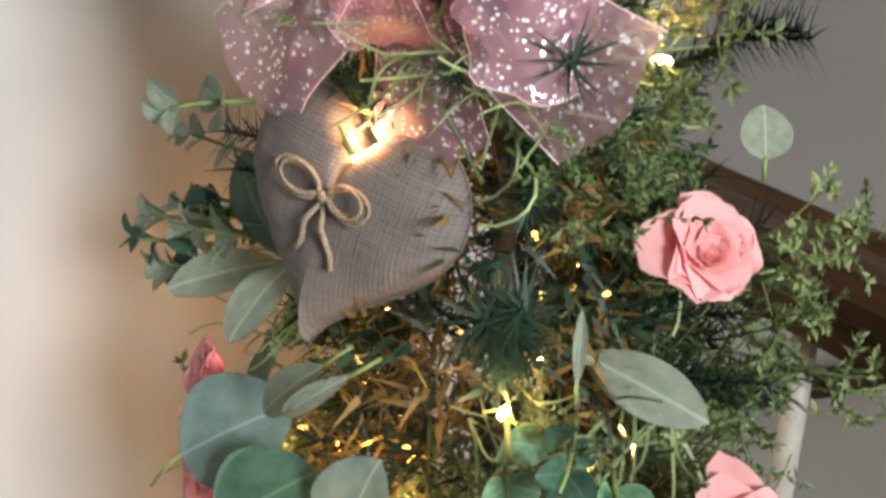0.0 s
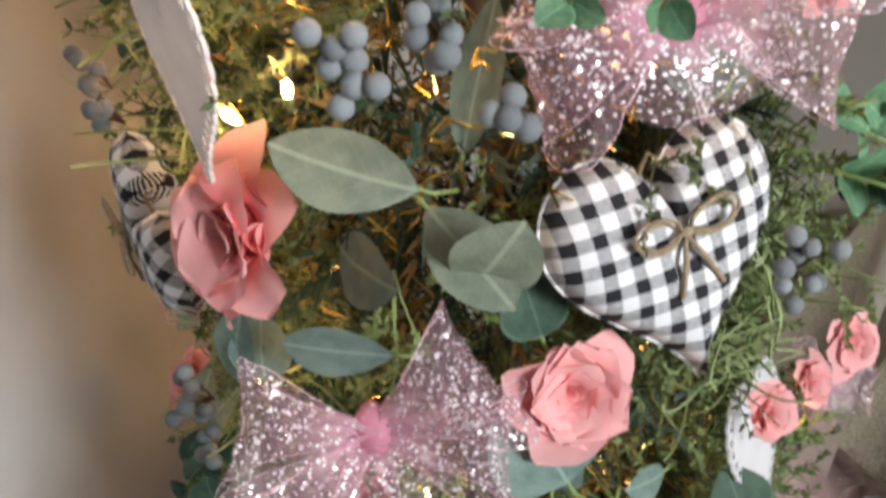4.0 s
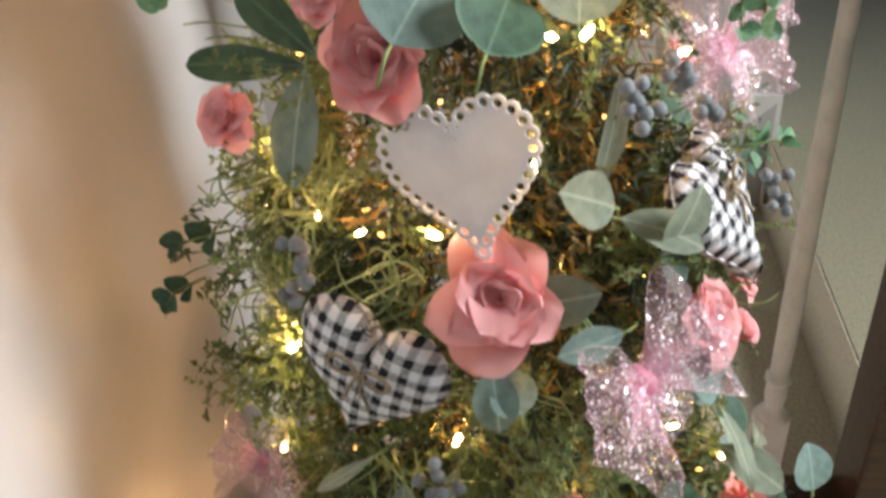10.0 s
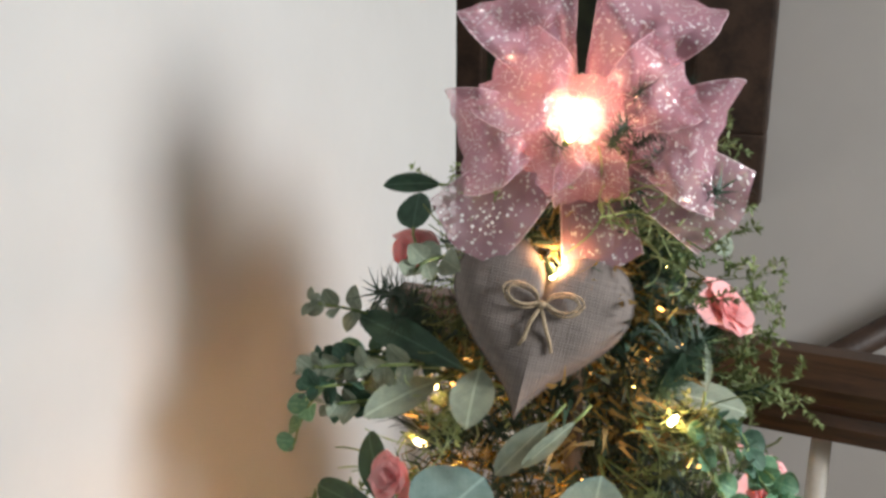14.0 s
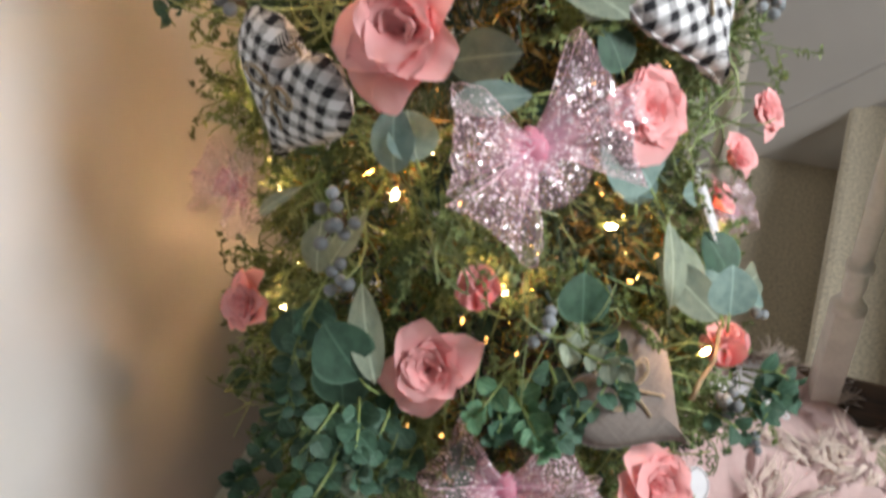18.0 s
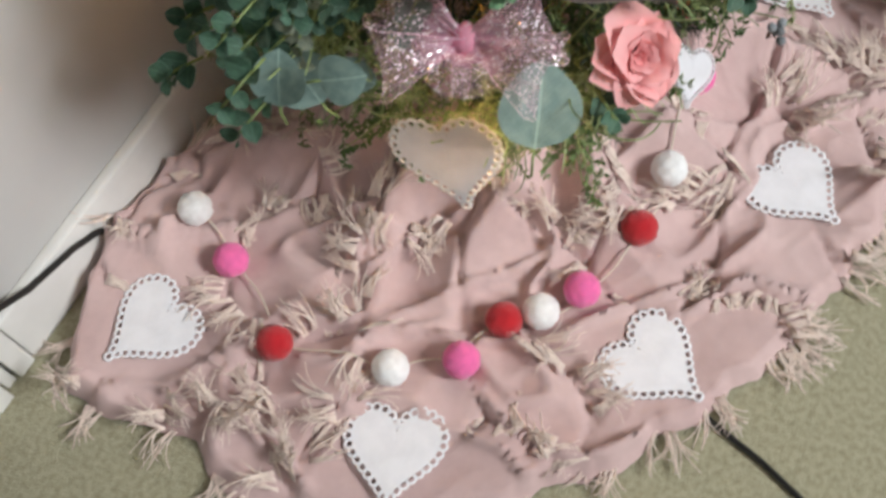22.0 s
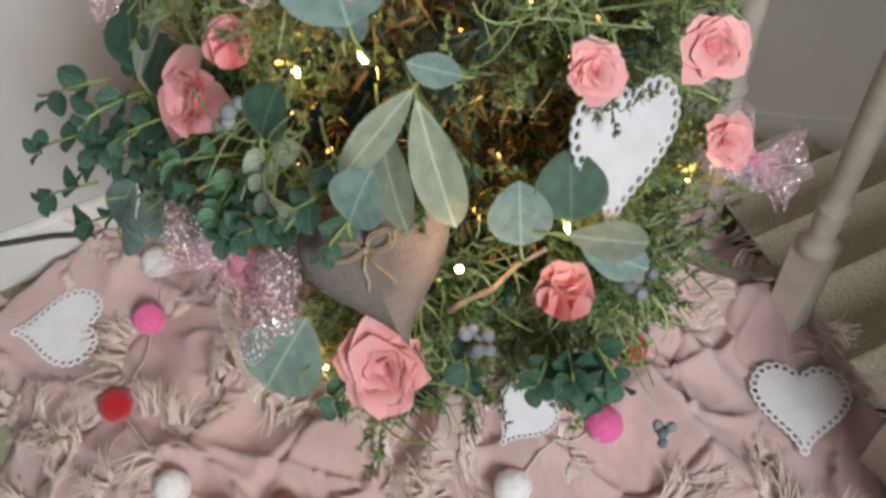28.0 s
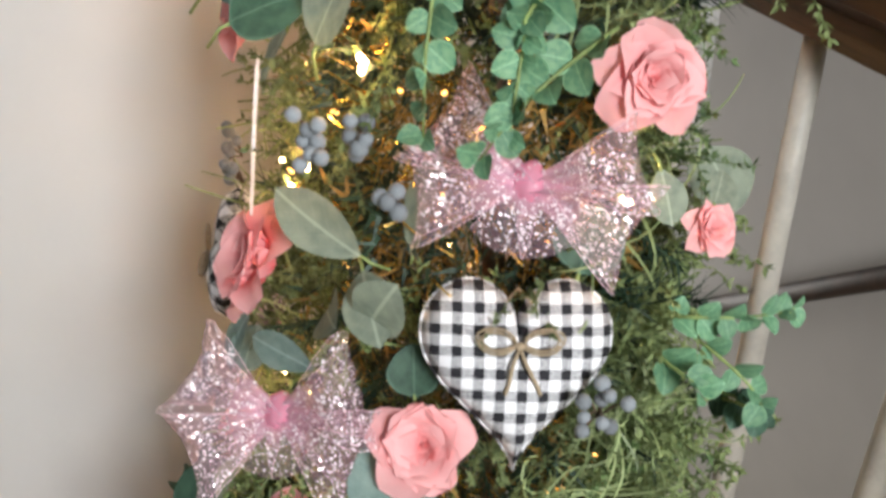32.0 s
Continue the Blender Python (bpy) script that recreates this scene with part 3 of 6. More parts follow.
def cushion_mesh(w, material, seed):
    bm = bmesh.new()
    num, rings = 72, 9
    base = [heart_point(2 * math.pi * k / num) for k in range(num)]
    sides = []
    for sign in (1, -1):
        grid = []
        for r in range(rings + 1):
            s = 1 - r / (rings + 0.4)
            row = []
            for k, (x, y) in enumerate(base):
                px, py = x * s * w, (y - 0.04) * s * w + 0.04 * w
                z = sign * w * 0.155 * (1 - s ** 3.2) ** 0.55
                z += w * 0.012 * noise.noise(Vector((px * 60 + seed, py * 60, sign * 3))) * (1 if r else 0)
                if r == 1:
                    z += sign * w * 0.006 * math.sin(k * 2.2)
                row.append(bm.verts.new((px, py, z)))
            grid.append(row)
        sides.append(grid)
    for grid, sign in zip(sides, (1, -1)):
        for a, b in zip(grid, grid[1:]):
            for k in range(num):
                q = (a[k], a[(k + 1) % num], b[(k + 1) % num], b[k])
                bm.faces.new(q[::-1] if sign > 0 else q)
        bm.faces.new(grid[-1] if sign < 0 else grid[-1][::-1])
    bmesh.ops.remove_doubles(bm, verts=bm.verts, dist=1e-6)
    bmesh.ops.recalc_face_normals(bm, faces=bm.faces)
    return to_mesh(bm, "cushion", material)


def cushion(pos, n, u, w, material, name, label):
    keep(pos, n, w * 0.56)
    m = facing(pos, n, u)
    ob = thing(name, label, "heart ornament", "cushion hearts on the tree", m=m)
    pad = part("cushion", cushion_mesh(w, material, w * 977), None, ob)
    seam = [heart_point(2 * math.pi * k / 60) for k in range(61)]
    part("seam", tube([(x * w * 1.004, y * w * 1.004, 0) for x, y in seam], w * 0.006, 5), material, pad)
    z = w * 0.165
    tied = part("jute_bow", tube([(-w * 0.03, w * 0.165, z), (0, w * 0.17, z + w * 0.02), (w * 0.03, w * 0.165, z)], w * 0.014, 7), TWINE, ob, "jute twine bow")
    for s in (1, -1):
        pts = []
        for k in range(15):
            a = 2 * math.pi * k / 14
            r = math.sin(a / 2) ** 0.8
            pts.append((s * w * (0.02 + 0.19 * r * math.sin(a / 2)), w * (0.165 + 0.055 * math.sin(a) + 0.02 * r), z + w * 0.03 * r))
        for k, (dx, dy) in enumerate(((0, 0), (0.016, 0.022), (-0.02, 0.018))):
            part("twine_loop", tube([(x * (1 + dx * 4), y + dy * w * (1 if i % 14 else 0.2), q + w * 0.008 * k) for i, (x, y, q) in enumerate(pts)], w * 0.0065, 6), TWINE, tied)
    knot = bmesh.new()
    bmesh.ops.create_icosphere(knot, subdivisions=2, radius=w * 0.026, matrix=Matrix.Translation((0, w * 0.165, z + w * 0.015)) @ Matrix.Diagonal((1.2, 0.9, 0.7, 1)))
    part("knot", knot, TWINE, tied)
    for s in (1, -1):
        part("twine_tail", tube([(0, w * 0.155, z), (s * w * 0.04, w * 0.06, z + w * 0.03), (s * w * 0.07 + w * 0.02, -w * 0.03, z), (s * w * 0.09 + w * 0.02, -w * 0.08, z)], w * 0.011, 7), TWINE, tied)
    part("hanging_loop", tube([(-w * 0.05, w * 0.22, 0), (-w * 0.07, w * 0.36, w * 0.02), (0, w * 0.45, w * 0.03), (w * 0.08, w * 0.37, w * 0.01), (w * 0.05, w * 0.22, 0)], w * 0.01, 6), TWINE, ob)
    return ob


def doily_meshes(w, cloth):
    num = 110
    pts = [Vector(heart_point(2 * math.pi * k / num)) for k in range(num)]
    plate = bmesh.new()
    inner = [p * 0.86 for p in pts]
    top = [plate.verts.new((p.x * w, p.y * w, 0.001)) for p in inner]
    low = [plate.verts.new((p.x * w, p.y * w, -0.001)) for p in inner]
    mid = plate.verts.new((0, 0.03 * w, 0.0016))
    for k in range(num):
        plate.faces.new((top[(k + 1) % num], top[k], mid))
        plate.faces.new((low[k], low[(k + 1) % num], top[(k + 1) % num], top[k]))
    plate.faces.new(low)
    lace = bmesh.new()
    length = sum((pts[k] - pts[k - 1]).length for k in range(num))
    count = 36
    at, k, rest = [], 0, 0.0
    for i in range(count):
        want = length * i / count
        while rest + (pts[(k + 1) % num] - pts[k % num]).length < want:
            rest += (pts[(k + 1) % num] - pts[k % num]).length
            k += 1
        d = pts[(k + 1) % num] - pts[k % num]
        at.append((pts[k % num] + d * ((want - rest) / d.length)) * 0.925)
    ro, ri = length / count * 0.58, length / count * 0.31
    for c in at:
        rings = [[lace.verts.new(((c.x + r * math.cos(q * math.pi / 6)) * w, (c.y + r * math.sin(q * math.pi / 6)) * w, z)) for q in range(12)] for r, z in ((ro, -0.001), (ro, 0.0008), (ri, 0.0012), (ri, -0.001))]
        for a, b in zip(rings, rings[1:]):
            for q in range(12):
                lace.faces.new((a[q], a[(q + 1) % 12], b[(q + 1) % 12], b[q]))
    return to_mesh(plate, "plate", cloth, smooth=False), to_mesh(lace, "lace_edge", cloth, smooth=False)


def doily(pos, n, u, w, label, group="lace hearts on the tree"):
    keep(pos, n, max(w, 0.05) * 0.56)
    ob = thing("lace_heart", label, "heart ornament", group, m=facing(pos, n, u))
    a, b = doily_meshes(max(w, 0.05), THIN_FELT if group.endswith("tree") else FELT)
    part("plate", a, None, ob)
    part("lace_edge", b, None, ob, "punched scalloped edge")
    return ob


# ---- silk roses: one petal mesh per kind, unit size, shared
def petal_mesh(width, cup, curl, seed):
    """Broad silk petal, cupped, with a rolled and slightly ruffled rim."""
    bm = bmesh.new()
    nu, nv = 8, 12
    rows = []
    for j in range(nv + 1):
        if j < 5:
            v, half = 0.1 * j, width * (0.34 + 0.66 * math.sin(math.pi * 0.1 * j))
        else:
            turn = math.pi / 2 * (j - 4) / (nv - 4)
            v, half = 0.4 + 0.6 * math.sin(turn) ** 0.85, width * max(0.04, 0.97 * math.cos(turn) ** 0.48)
        row = []
        for i in range(nu + 1):
            s = 2 * i / nu - 1
            x = half * s
            y = 0.5 * v
            z = cup * (x / width) ** 2 * (0.35 + 0.5 * v) * width * 1.7 - curl * max(0, v - 0.6) ** 2 * 1.7 + 0.14 * v * (1 - v)
            z += 0.05 * v * noise.noise(Vector((x * 6 + seed, v * 2.4, seed * 3.1))) + 0.03 * v * v * math.sin(x * 21 + seed) - 0.02 * (1 - abs(s)) ** 4 * v
            row.append(bm.verts.new((x, y, z)))
        rows.append(row)
    for a, b in zip(rows, rows[1:]):
        for i in range(nu):
            bm.faces.new((a[i], a[i + 1], b[i + 1], b[i]))
    return bm


PETALS = [to_mesh(petal_mesh(w, c, k, s), "petal", PETAL) for w, c, k, s in ((0.32, 0.44, 0.5, 1.0), (0.36, 0.34, 0.9, 2.0), (0.3, 0.5, 0.3, 3.0), (0.34, 0.28, 1.2, 4.0))]


def petal_place(k, az, tilt, size, out):
    return Matrix.Rotation(az, 4, "Z") @ Matrix.Translation((0, out, -0.12)) @ Matrix.Rotation(radians(90 - tilt), 4, "X") @ Matrix.Diagonal((size, size, size, 1))


INNER = [to_mesh(petal_mesh(0.24, 0.75, 0.25, 5.0 + k), "petal", PETAL) for k in range(3)]
rose_rng = random.Random(5)


def inner_petals(ob, count, tight, m=None):
    turn = rose_rng.random() * 6
    for k in range(count):
        at = petal_place(k, turn + 2.4 * k, tight * k / count * 34, 0.5 + 0.38 * k / count, 0.01 + 0.05 * k / count)
        part("inner_petal", INNER[k % 3], None, ob, m=m @ at if m else at)


def rose(pos, n, u, size, opened=1.0):
    pos = Vector(pos) + Vector(n).normalized() * 0.012
    keep(pos, n, size * 0.5)
    ob = thing("silk_rose", "coral pink silk rose with layered petals tucked in greenery", "artificial flower", "silk roses on the tree", m=facing(pos, n, u, size * 0.8))
    inner_petals(ob, 10, 0.7)
    count = 17
    turn = rose_rng.random() * 6
    for k in range(count):
        f = k / (count - 1)
        tilt = (9 + 46 * f ** 1.3) * (0.55 + 0.45 * opened) + rose_rng.uniform(-13, 13)
        part("petal", PETALS[rose_rng.randrange(4)], None, ob, m=petal_place(k, turn + 2.4 * k, tilt, (0.82 + 0.26 * f) * rose_rng.uniform(0.88, 1.1), 0.05 + 0.05 * f))
    return ob


def rosebud(pos, n, u, size):
    keep(pos, n, size * 0.5)
    ob = thing("silk_rosebud", "half closed pink silk rosebud among the leaves", "artificial flower", "silk rosebuds on the tree", m=facing(pos, n, u, size * 1.45))
    turn = rose_rng.random() * 6
    up = Matrix.Rotation(radians(-58), 4, "X")
    inner_petals(ob, 4, 0.05, up)
    for k in range(7):
        part("petal", PETALS[(0, 2, 0)[k % 3]], None, ob, m=up @ petal_place(k, turn + 2.4 * k, -12 + 1.8 * k, 0.88 + 0.02 * k, 0.085 + 0.005 * k))
    return ob


# ---- glitter bows, unit size
def rim(bm, rows):
    """Woven edge along both sides of a ribbon, in the second material."""
    before = set(bm.faces)
    for j in (0, -1):
        line = [r[j].co.copy() for r in rows if Vector((r[j].co.x, r[j].co.y)).length > 0.2]
        if len(line) > 2:
            tube(line, 0.0015, 4, bm)
    for f in bm.faces:
        if f not in before:
            f.material_index = 1


def loop_mesh(length, height, width, seed, flare=1.0):
    """One puffed loop: the ribbon leaves the knot, swells, turns over at a round end and comes back."""
    bm = bmesh.new()
    ns, nv = 30, 9
    rows = []
    for i in range(ns + 1):
        s = i / ns
        swell = math.sin(math.pi * s)
        x = length * swell ** 0.55
        z = height * 0.8 * math.sin(2 * math.pi * s) * (0.75 + 0.45 * swell)
        wid = width * (0.14 + 0.86 * swell ** 0.75) * flare
        row = []
        for j in range(nv + 1):
            v = 2 * j / nv - 1
            wob = 0.05 * noise.noise(Vector((s * 5.5 + seed, v * 1.9, seed))) + 0.03 * noise.noise(Vector((s * 13 + seed, v * 4.5, seed)))
            pleat = (1 - 0.6 * swell) * 0.035 * math.sin(v * 11 + seed)
            row.append(bm.verts.new((x * (0.94 + 0.1 * v * v * swell) + wob * swell * 0.5, v * wid * 0.5, z * (1 - 0.25 * v * v) + wob + pleat)))
        rows.append(row)
    for a, b in zip(rows, rows[1:]):
        for j in range(nv):
            bm.faces.new((a[j], a[j + 1], b[j + 1], b[j]))
    rim(bm, rows)
    return bm


def tail_mesh(length, width, seed):
    bm = bmesh.new()
    rows = []
    for i in range(13):
        s = i / 12
        row = []
        for j in range(8):
            v = 2 * j / 7 - 1
            end = -0.05 * (1 - abs(v)) if i == 12 else 0
            wob = 0.05 * s * noise.noise(Vector((s * 3 + seed, v * 1.2, seed)))
            row.append(bm.verts.new((v * width * 0.5 * (0.25 + 0.75 * s ** 0.6), -length * s + end, 0.1 * math.sin(s * 3.0) + wob + (1 - s) * 0.03 * math.sin(v * 9))))
        rows.append(row)
    for a, b in zip(rows, rows[1:]):
        for j in range(7):
            bm.faces.new((a[j], a[j + 1], b[j + 1], b[j]))
    rim(bm, rows)
    return bm


def knot_mesh():
    bm = bmesh.new()
    bmesh.ops.create_uvsphere(bm, u_segments=18, v_segments=10, radius=0.07)
    for v in bm.verts:
        v.co *= 1 + 0.2 * noise.noise(v.co * 22)
        v.co.y *= 1.35
    return bm


LOOPS = [to_mesh(loop_mesh(0.5, h, w, s), "loop", ORGANZA) for h, w, s in ((0.14, 0.5, 1.0), (0.17, 0.42, 4.0), (0.13, 0.56, 7.0), (0.18, 0.46, 11.0))]
TAILS = [to_mesh(tail_mesh(0.5, 0.27, s), "tail", ORGANZA) for s in (2.0, 6.0)]
for me in (*LOOPS, *TAILS):
    me.materials.append(RIM)
KNOT = to_mesh(knot_mesh(), "knot", glitter("dense_pink_organza", (0.82, 0.36, 0.48), 0.15, 0.3))
bow_rng = random.Random(9)


def bow(pos, n, u, size, loops=2, tails=0.55):
    keep(pos, n, size * 0.36)
    ob = thing("glitter_bow", "sheer pink glitter organza bow tied to a branch", "ribbon bow", "glitter bows on the tree", m=facing(pos, n, u, size))
    part("knot", KNOT, None, ob, "gathered pink knot")
    for k in range(2):
        for j in range(loops):
            lift = (j - (loops - 1) / 2) * 46 + bow_rng.uniform(-12, 12)
            part("loop", LOOPS[bow_rng.randrange(4)], None, ob, m=Matrix.Rotation(math.pi * k + radians(lift * (1 if k else -1)), 4, "Z") @ Matrix.Rotation(radians(bow_rng.uniform(-28, -8)), 4, "Y") @ Matrix.Diagonal((0.95, 0.95, 0.95, 1)))
    for k in (-1, 1):
        part("tail", TAILS[bow_rng.randrange(2)], None, ob, m=Matrix.Rotation(radians(k * 24 + bow_rng.uniform(-8, 8)), 4, "Z") @ Matrix.Rotation(radians(-14), 4, "X") @ Matrix.Diagonal((0.9, tails, tails, 1)))
    return ob


# ---- leaves
def leaf_mesh(slim, round_tip, seed):
    """Unit leaf: base at the origin, tip at y = 1, half width slim, folded a little along the midrib."""
    bm = bmesh.new()
    nv, nu = 12, 6
    rows = []
    for j in range(nv + 1):
        v = j / nv
        half = slim * max(0.02, (math.sin(math.pi * v ** (0.8 if round_tip else 1.12)) ** (0.62 if round_tip else 0.66)))
        if j == 0:
            half = slim * 0.06
        row = []
        for i in range(nu + 1):
            s = 2 * i / nu - 1
            wav = 0.02 * noise.noise(Vector((s * 2 + seed, v * 4, seed)))
            row.append(bm.verts.new((half * s * (1 + wav), v, 0.10 * math.sin(v * 2.6) - 0.1 + abs(s) * half * 0.28 + wav + 0.02 * (1 - abs(s)) ** 6)))
        rows.append(row)
    for a, b in zip(rows, rows[1:]):
        for i in range(nu):
            bm.faces.new((a[i], a[i + 1], b[i + 1], b[i]))
    return bm


LAMB = {k: [to_mesh(leaf_mesh(0.26, False, s), "blade", LEAF[k]) for s in (1.0, 5.0)] for k in "gbd"}
DISC = {k: [to_mesh(leaf_mesh(0.46, True, s), "blade", LEAF[k]) for s in (2.0, 6.0)] for k in "gbde"}
LEAF_WORDS = {"g": "dusty sage", "b": "blue green", "d": "deep green"}
leaf_rng = random.Random(3)


def leaf(base, tip, n, w, kind):
    keep((Vector(base) + Vector(tip)) / 2, n, (Vector(tip) - Vector(base)).length * 0.36)
    base, tip = Vector(base), Vector(tip)
    long = (tip - base).length
    m = facing(base, n, tip - base)
    y = (tip - base).normalized()
    nn = (Vector(n) - y * Vector(n).dot(y)).normalized()
    m = Matrix((y.cross(nn), y, nn)).transposed().to_4x4()
    ob = thing("lambs_ear_leaf", LEAF_WORDS[kind] + " velvety lambs ear leaf in the tree", "artificial leaf", "lambs ear leaves", m=Matrix.Translation(base) @ m)
    part("blade", LAMB[kind][leaf_rng.randrange(2)], None, ob, m=Matrix.Diagonal((w / 0.52, long, long * 0.7, 1)))
    part("stalk", tube([(0, long * 0.06, -0.07 * long), (0, -long * 0.12, -0.1 * long), (w * 0.06, -long * 0.3, -0.2 * long)], 0.0011, 5), STEM, ob)
    return ob


def disc_leaf(pos, n, u, w, kind):
    keep(pos, n, w * 0.4)
    m = facing(pos, n, u) @ Matrix.Translation((0, -w * 0.5, 0)) 
    ob = thing("silver_dollar_leaf", LEAF_WORDS[kind] + " round silver dollar leaf in the tree", "artificial leaf", "silver dollar leaves", m=m)
    part("blade", DISC[kind][leaf_rng.randrange(2)], None, ob, m=Matrix.Diagonal((w / 0.92, w, w * 0.6, 1)))
    part("stalk", tube([(0, w * 0.06, -0.06 * w), (0, -w * 0.12, -0.09 * w), (w * 0.06, -w * 0.35, -0.25 * w)], 0.0011, 5), STEM, ob)
    return ob


def eucalyptus(base, tip, n, w, kind):
    base, tip = Vector(base), Vector(tip)
    d = tip - base
    nn = Vector(n).normalized()
    ob = thing("eucalyptus_sprig", {"e": "bright green", "g": "pale dusty green", "d": "deep green"}[kind] + " round leaved eucalyptus sprig in the tree", "artificial sprig", "eucalyptus sprigs", m=Matrix.Translation(base))
    path = [d * s + nn * 0.02 * math.sin(math.pi * s) for s in (0, 0.2, 0.4, 0.6, 0.8, 1.0)]
    stem = part("stem", tube(path, 0.0014, 5, taper=0.5), STEM, ob)
    size = max(w * 1.75, 0.017)
    count = max(3, min(8, int(d.length / (size * 0.72))))
    side = d.normalized().cross(nn).normalized()
    for k in range(count):
        s = (k + 0.6) / count
        at = d * s + nn * 0.02 * math.sin(math.pi * s)
        turn = Matrix.Rotation(leaf_rng.uniform(-0.9, 0.9), 3, d.normalized())
        for sgn in (1, -1):
            out = (side * sgn + d.normalized() * leaf_rng.uniform(0.1, 0.8) + nn * leaf_rng.uniform(-0.2, 1.1)).normalized()
            nor = (nn + side * sgn * leaf_rng.uniform(-0.6, 0.3) + d.normalized() * leaf_rng.uniform(-0.3, 0.6)).normalized()
            out, nor = turn @ out, turn @ nor
            z = (nor - out * nor.dot(out)).normalized()
            rot = Matrix((out.cross(z), out, z)).transposed().to_4x4()
            sz = size * leaf_rng.uniform(0.7, 1.2) * (1.1 - 0.4 * s)
            part("leaf", DISC[kind][leaf_rng.randrange(2)], None, stem, m=Matrix.Translation(at) @ rot @ Matrix.Diagonal((sz, sz, sz, 1)))
    return ob


berry_bm = bmesh.new()
bmesh.ops.create_icosphere(berry_bm, subdivisions=3, radius=1)
for v in berry_bm.verts:
    v.co *= 1 + 0.05 * noise.noise(v.co * 3)
BERRY_ME = to_mesh(berry_bm, "berry", BERRY)
berry_rng = random.Random(21)


def berries(pos, n, u, size, count):
    ob = thing("berry_cluster", "cluster of frosted grey blue berries on short stems", "artificial berries", "berry clusters", m=facing(pos, n, u))
    r = max(0.0048, size / 11.5)
    spots = []
    for k in range(count):
        for _ in range(40):
            p = Vector((berry_rng.gauss(0, 0.17) * size, berry_rng.gauss(0, 0.21) * size, berry_rng.uniform(-0.1, 0.3) * size))
            if all((p - q).length > r * 1.7 for q in spots):
                break
        spots.append(p)
        s = r * berry_rng.uniform(0.85, 1.1)
        stalk = part("stem", tube([(0, -size * 0.2, -size * 0.35), p * 0.5 + Vector((0, 0, -size * 0.12)), p], 0.0008, 4), BARK, ob)
        part("berry", BERRY_ME, None, stalk, m=Matrix.Translation(p) @ Matrix.Rotation(berry_rng.random() * 6, 4, (1, 0.3, 0.6)) @ Matrix.Diagonal((s, s, s, 1)))
    return ob


bulb_bm = lathe([(0.0012, -0.006), (0.0026, -0.005), (0.003, 0.0), (0.0024, 0.004), (0.0008, 0.0065)], 10)
BULB_ME = to_mesh(bulb_bm, "bulb", BULB)
SOCKET_ME = to_mesh(lathe([(0.0026, -0.0062), (0.003, -0.008), (0.003, -0.013), (0.0018, -0.0145), (0.0009, -0.02)], 10), "socket", STEM)
bulb_rng = random.Random(8)


def bulb(pos, power):
    """A bright bulb of the fairy lights with the light it gives."""
    ob = thing("fairy_light_bulb", "glowing warm white fairy light bulb", "fairy light", "fairy lights", m=Matrix.Translation(pos) @ Matrix.Rotation(bulb_rng.random() * 3, 4, (0.4, 1, 0.2)) @ Matrix.Scale(0.5 + 0.22 * power, 4))
    part("glass", BULB_ME, None, ob)
    part("socket", SOCKET_ME, None, ob, "green plastic socket")
    lamp = bpy.data.lights.new("fairy_glow", "POINT")
    lamp.energy, lamp.color, lamp.shadow_soft_size = 0.072 * power, (1.0, 0.53, 0.26), 0.005
    new("fairy_glow", lamp).location = Vector(pos) + Vector((0, 0, 0.013))
    return ob


# cushion hearts
cushion((0.049, -0.187, 1.031), (0.087, -0.948, 0.305), (0.181, 0.316, 0.931), 0.1200, BURLAP, "burlap_heart", "grey brown burlap cushion heart with a jute bow")
cushion((0.213, -0.205, 0.723), (0.690, -0.490, 0.536), (-0.404, 0.370, 0.836), 0.1150, GINGHAM, "gingham_heart", "black and white gingham cushion heart with a jute bow")
cushion((-0.052, -0.252, 0.678), (-0.600, -0.790, 0.100), (0.243, -0.125, 0.962), 0.1100, GINGHAM, "gingham_heart", "black and white gingham cushion heart turned to the wall")
cushion((0.196, -0.288, 0.418), (0.400, -0.580, 0.710), (-0.435, -0.089, 0.896), 0.1100, BURLAP, "burlap_heart", "grey brown burlap cushion heart low on the tree")

# lace edged hearts on the tree
doily((0.020, -0.258, 0.822), (-0.519, -0.842, 0.149), (-0.142, 0.256, 0.956), 0.0995, "white lace edged heart lit from behind by fairy lights")
doily((0.263, -0.135, 0.475), (0.930, 0.050, 0.360), (-0.420, 0.480, 0.770), 0.1000, "white lace edged heart on the side of the tree")
doily((0.264, -0.222, 0.200), (0.600, -0.330, 0.730), (-0.100, 0.900, 0.420), 0.0550, "white lace edged heart hanging low under the tree")
doily((0.082, -0.372, 0.242), (-0.095, -0.960, 0.250), (-0.280, 0.239, 0.929), 0.0972, "white lace edged heart glowing amber beneath the branches")

# roses
rose((0.171, -0.091, 1.010), (0.637, -0.321, 0.701), (-0.059, 0.599, 0.799), 0.0609, 0.7)
rose((-0.014, -0.212, 0.882), (-0.331, -0.771, 0.544), (0.156, 0.530, 0.833), 0.0748, 0.9)
rose((-0.038, -0.198, 0.918), (-0.421, -0.735, 0.531), (0.156, 0.530, 0.833), 0.0412, 0.7)
rose((-0.101, -0.173, 0.838), (-0.629, -0.560, 0.539), (-0.298, 0.560, 0.773), 0.0473, 0.8)
rose((0.208, -0.108, 0.881), (0.737, -0.408, 0.539), (-0.425, 0.358, 0.831), 0.0640, 0.9)
rose((0.038, -0.264, 0.736), (-0.215, -0.798, 0.564), (-0.001, 0.680, 0.733), 0.0860, 1.25)
rose((0.175, -0.246, 0.666), (0.572, -0.585, 0.575), (-0.557, 0.466, 0.687), 0.0735, 1.1)
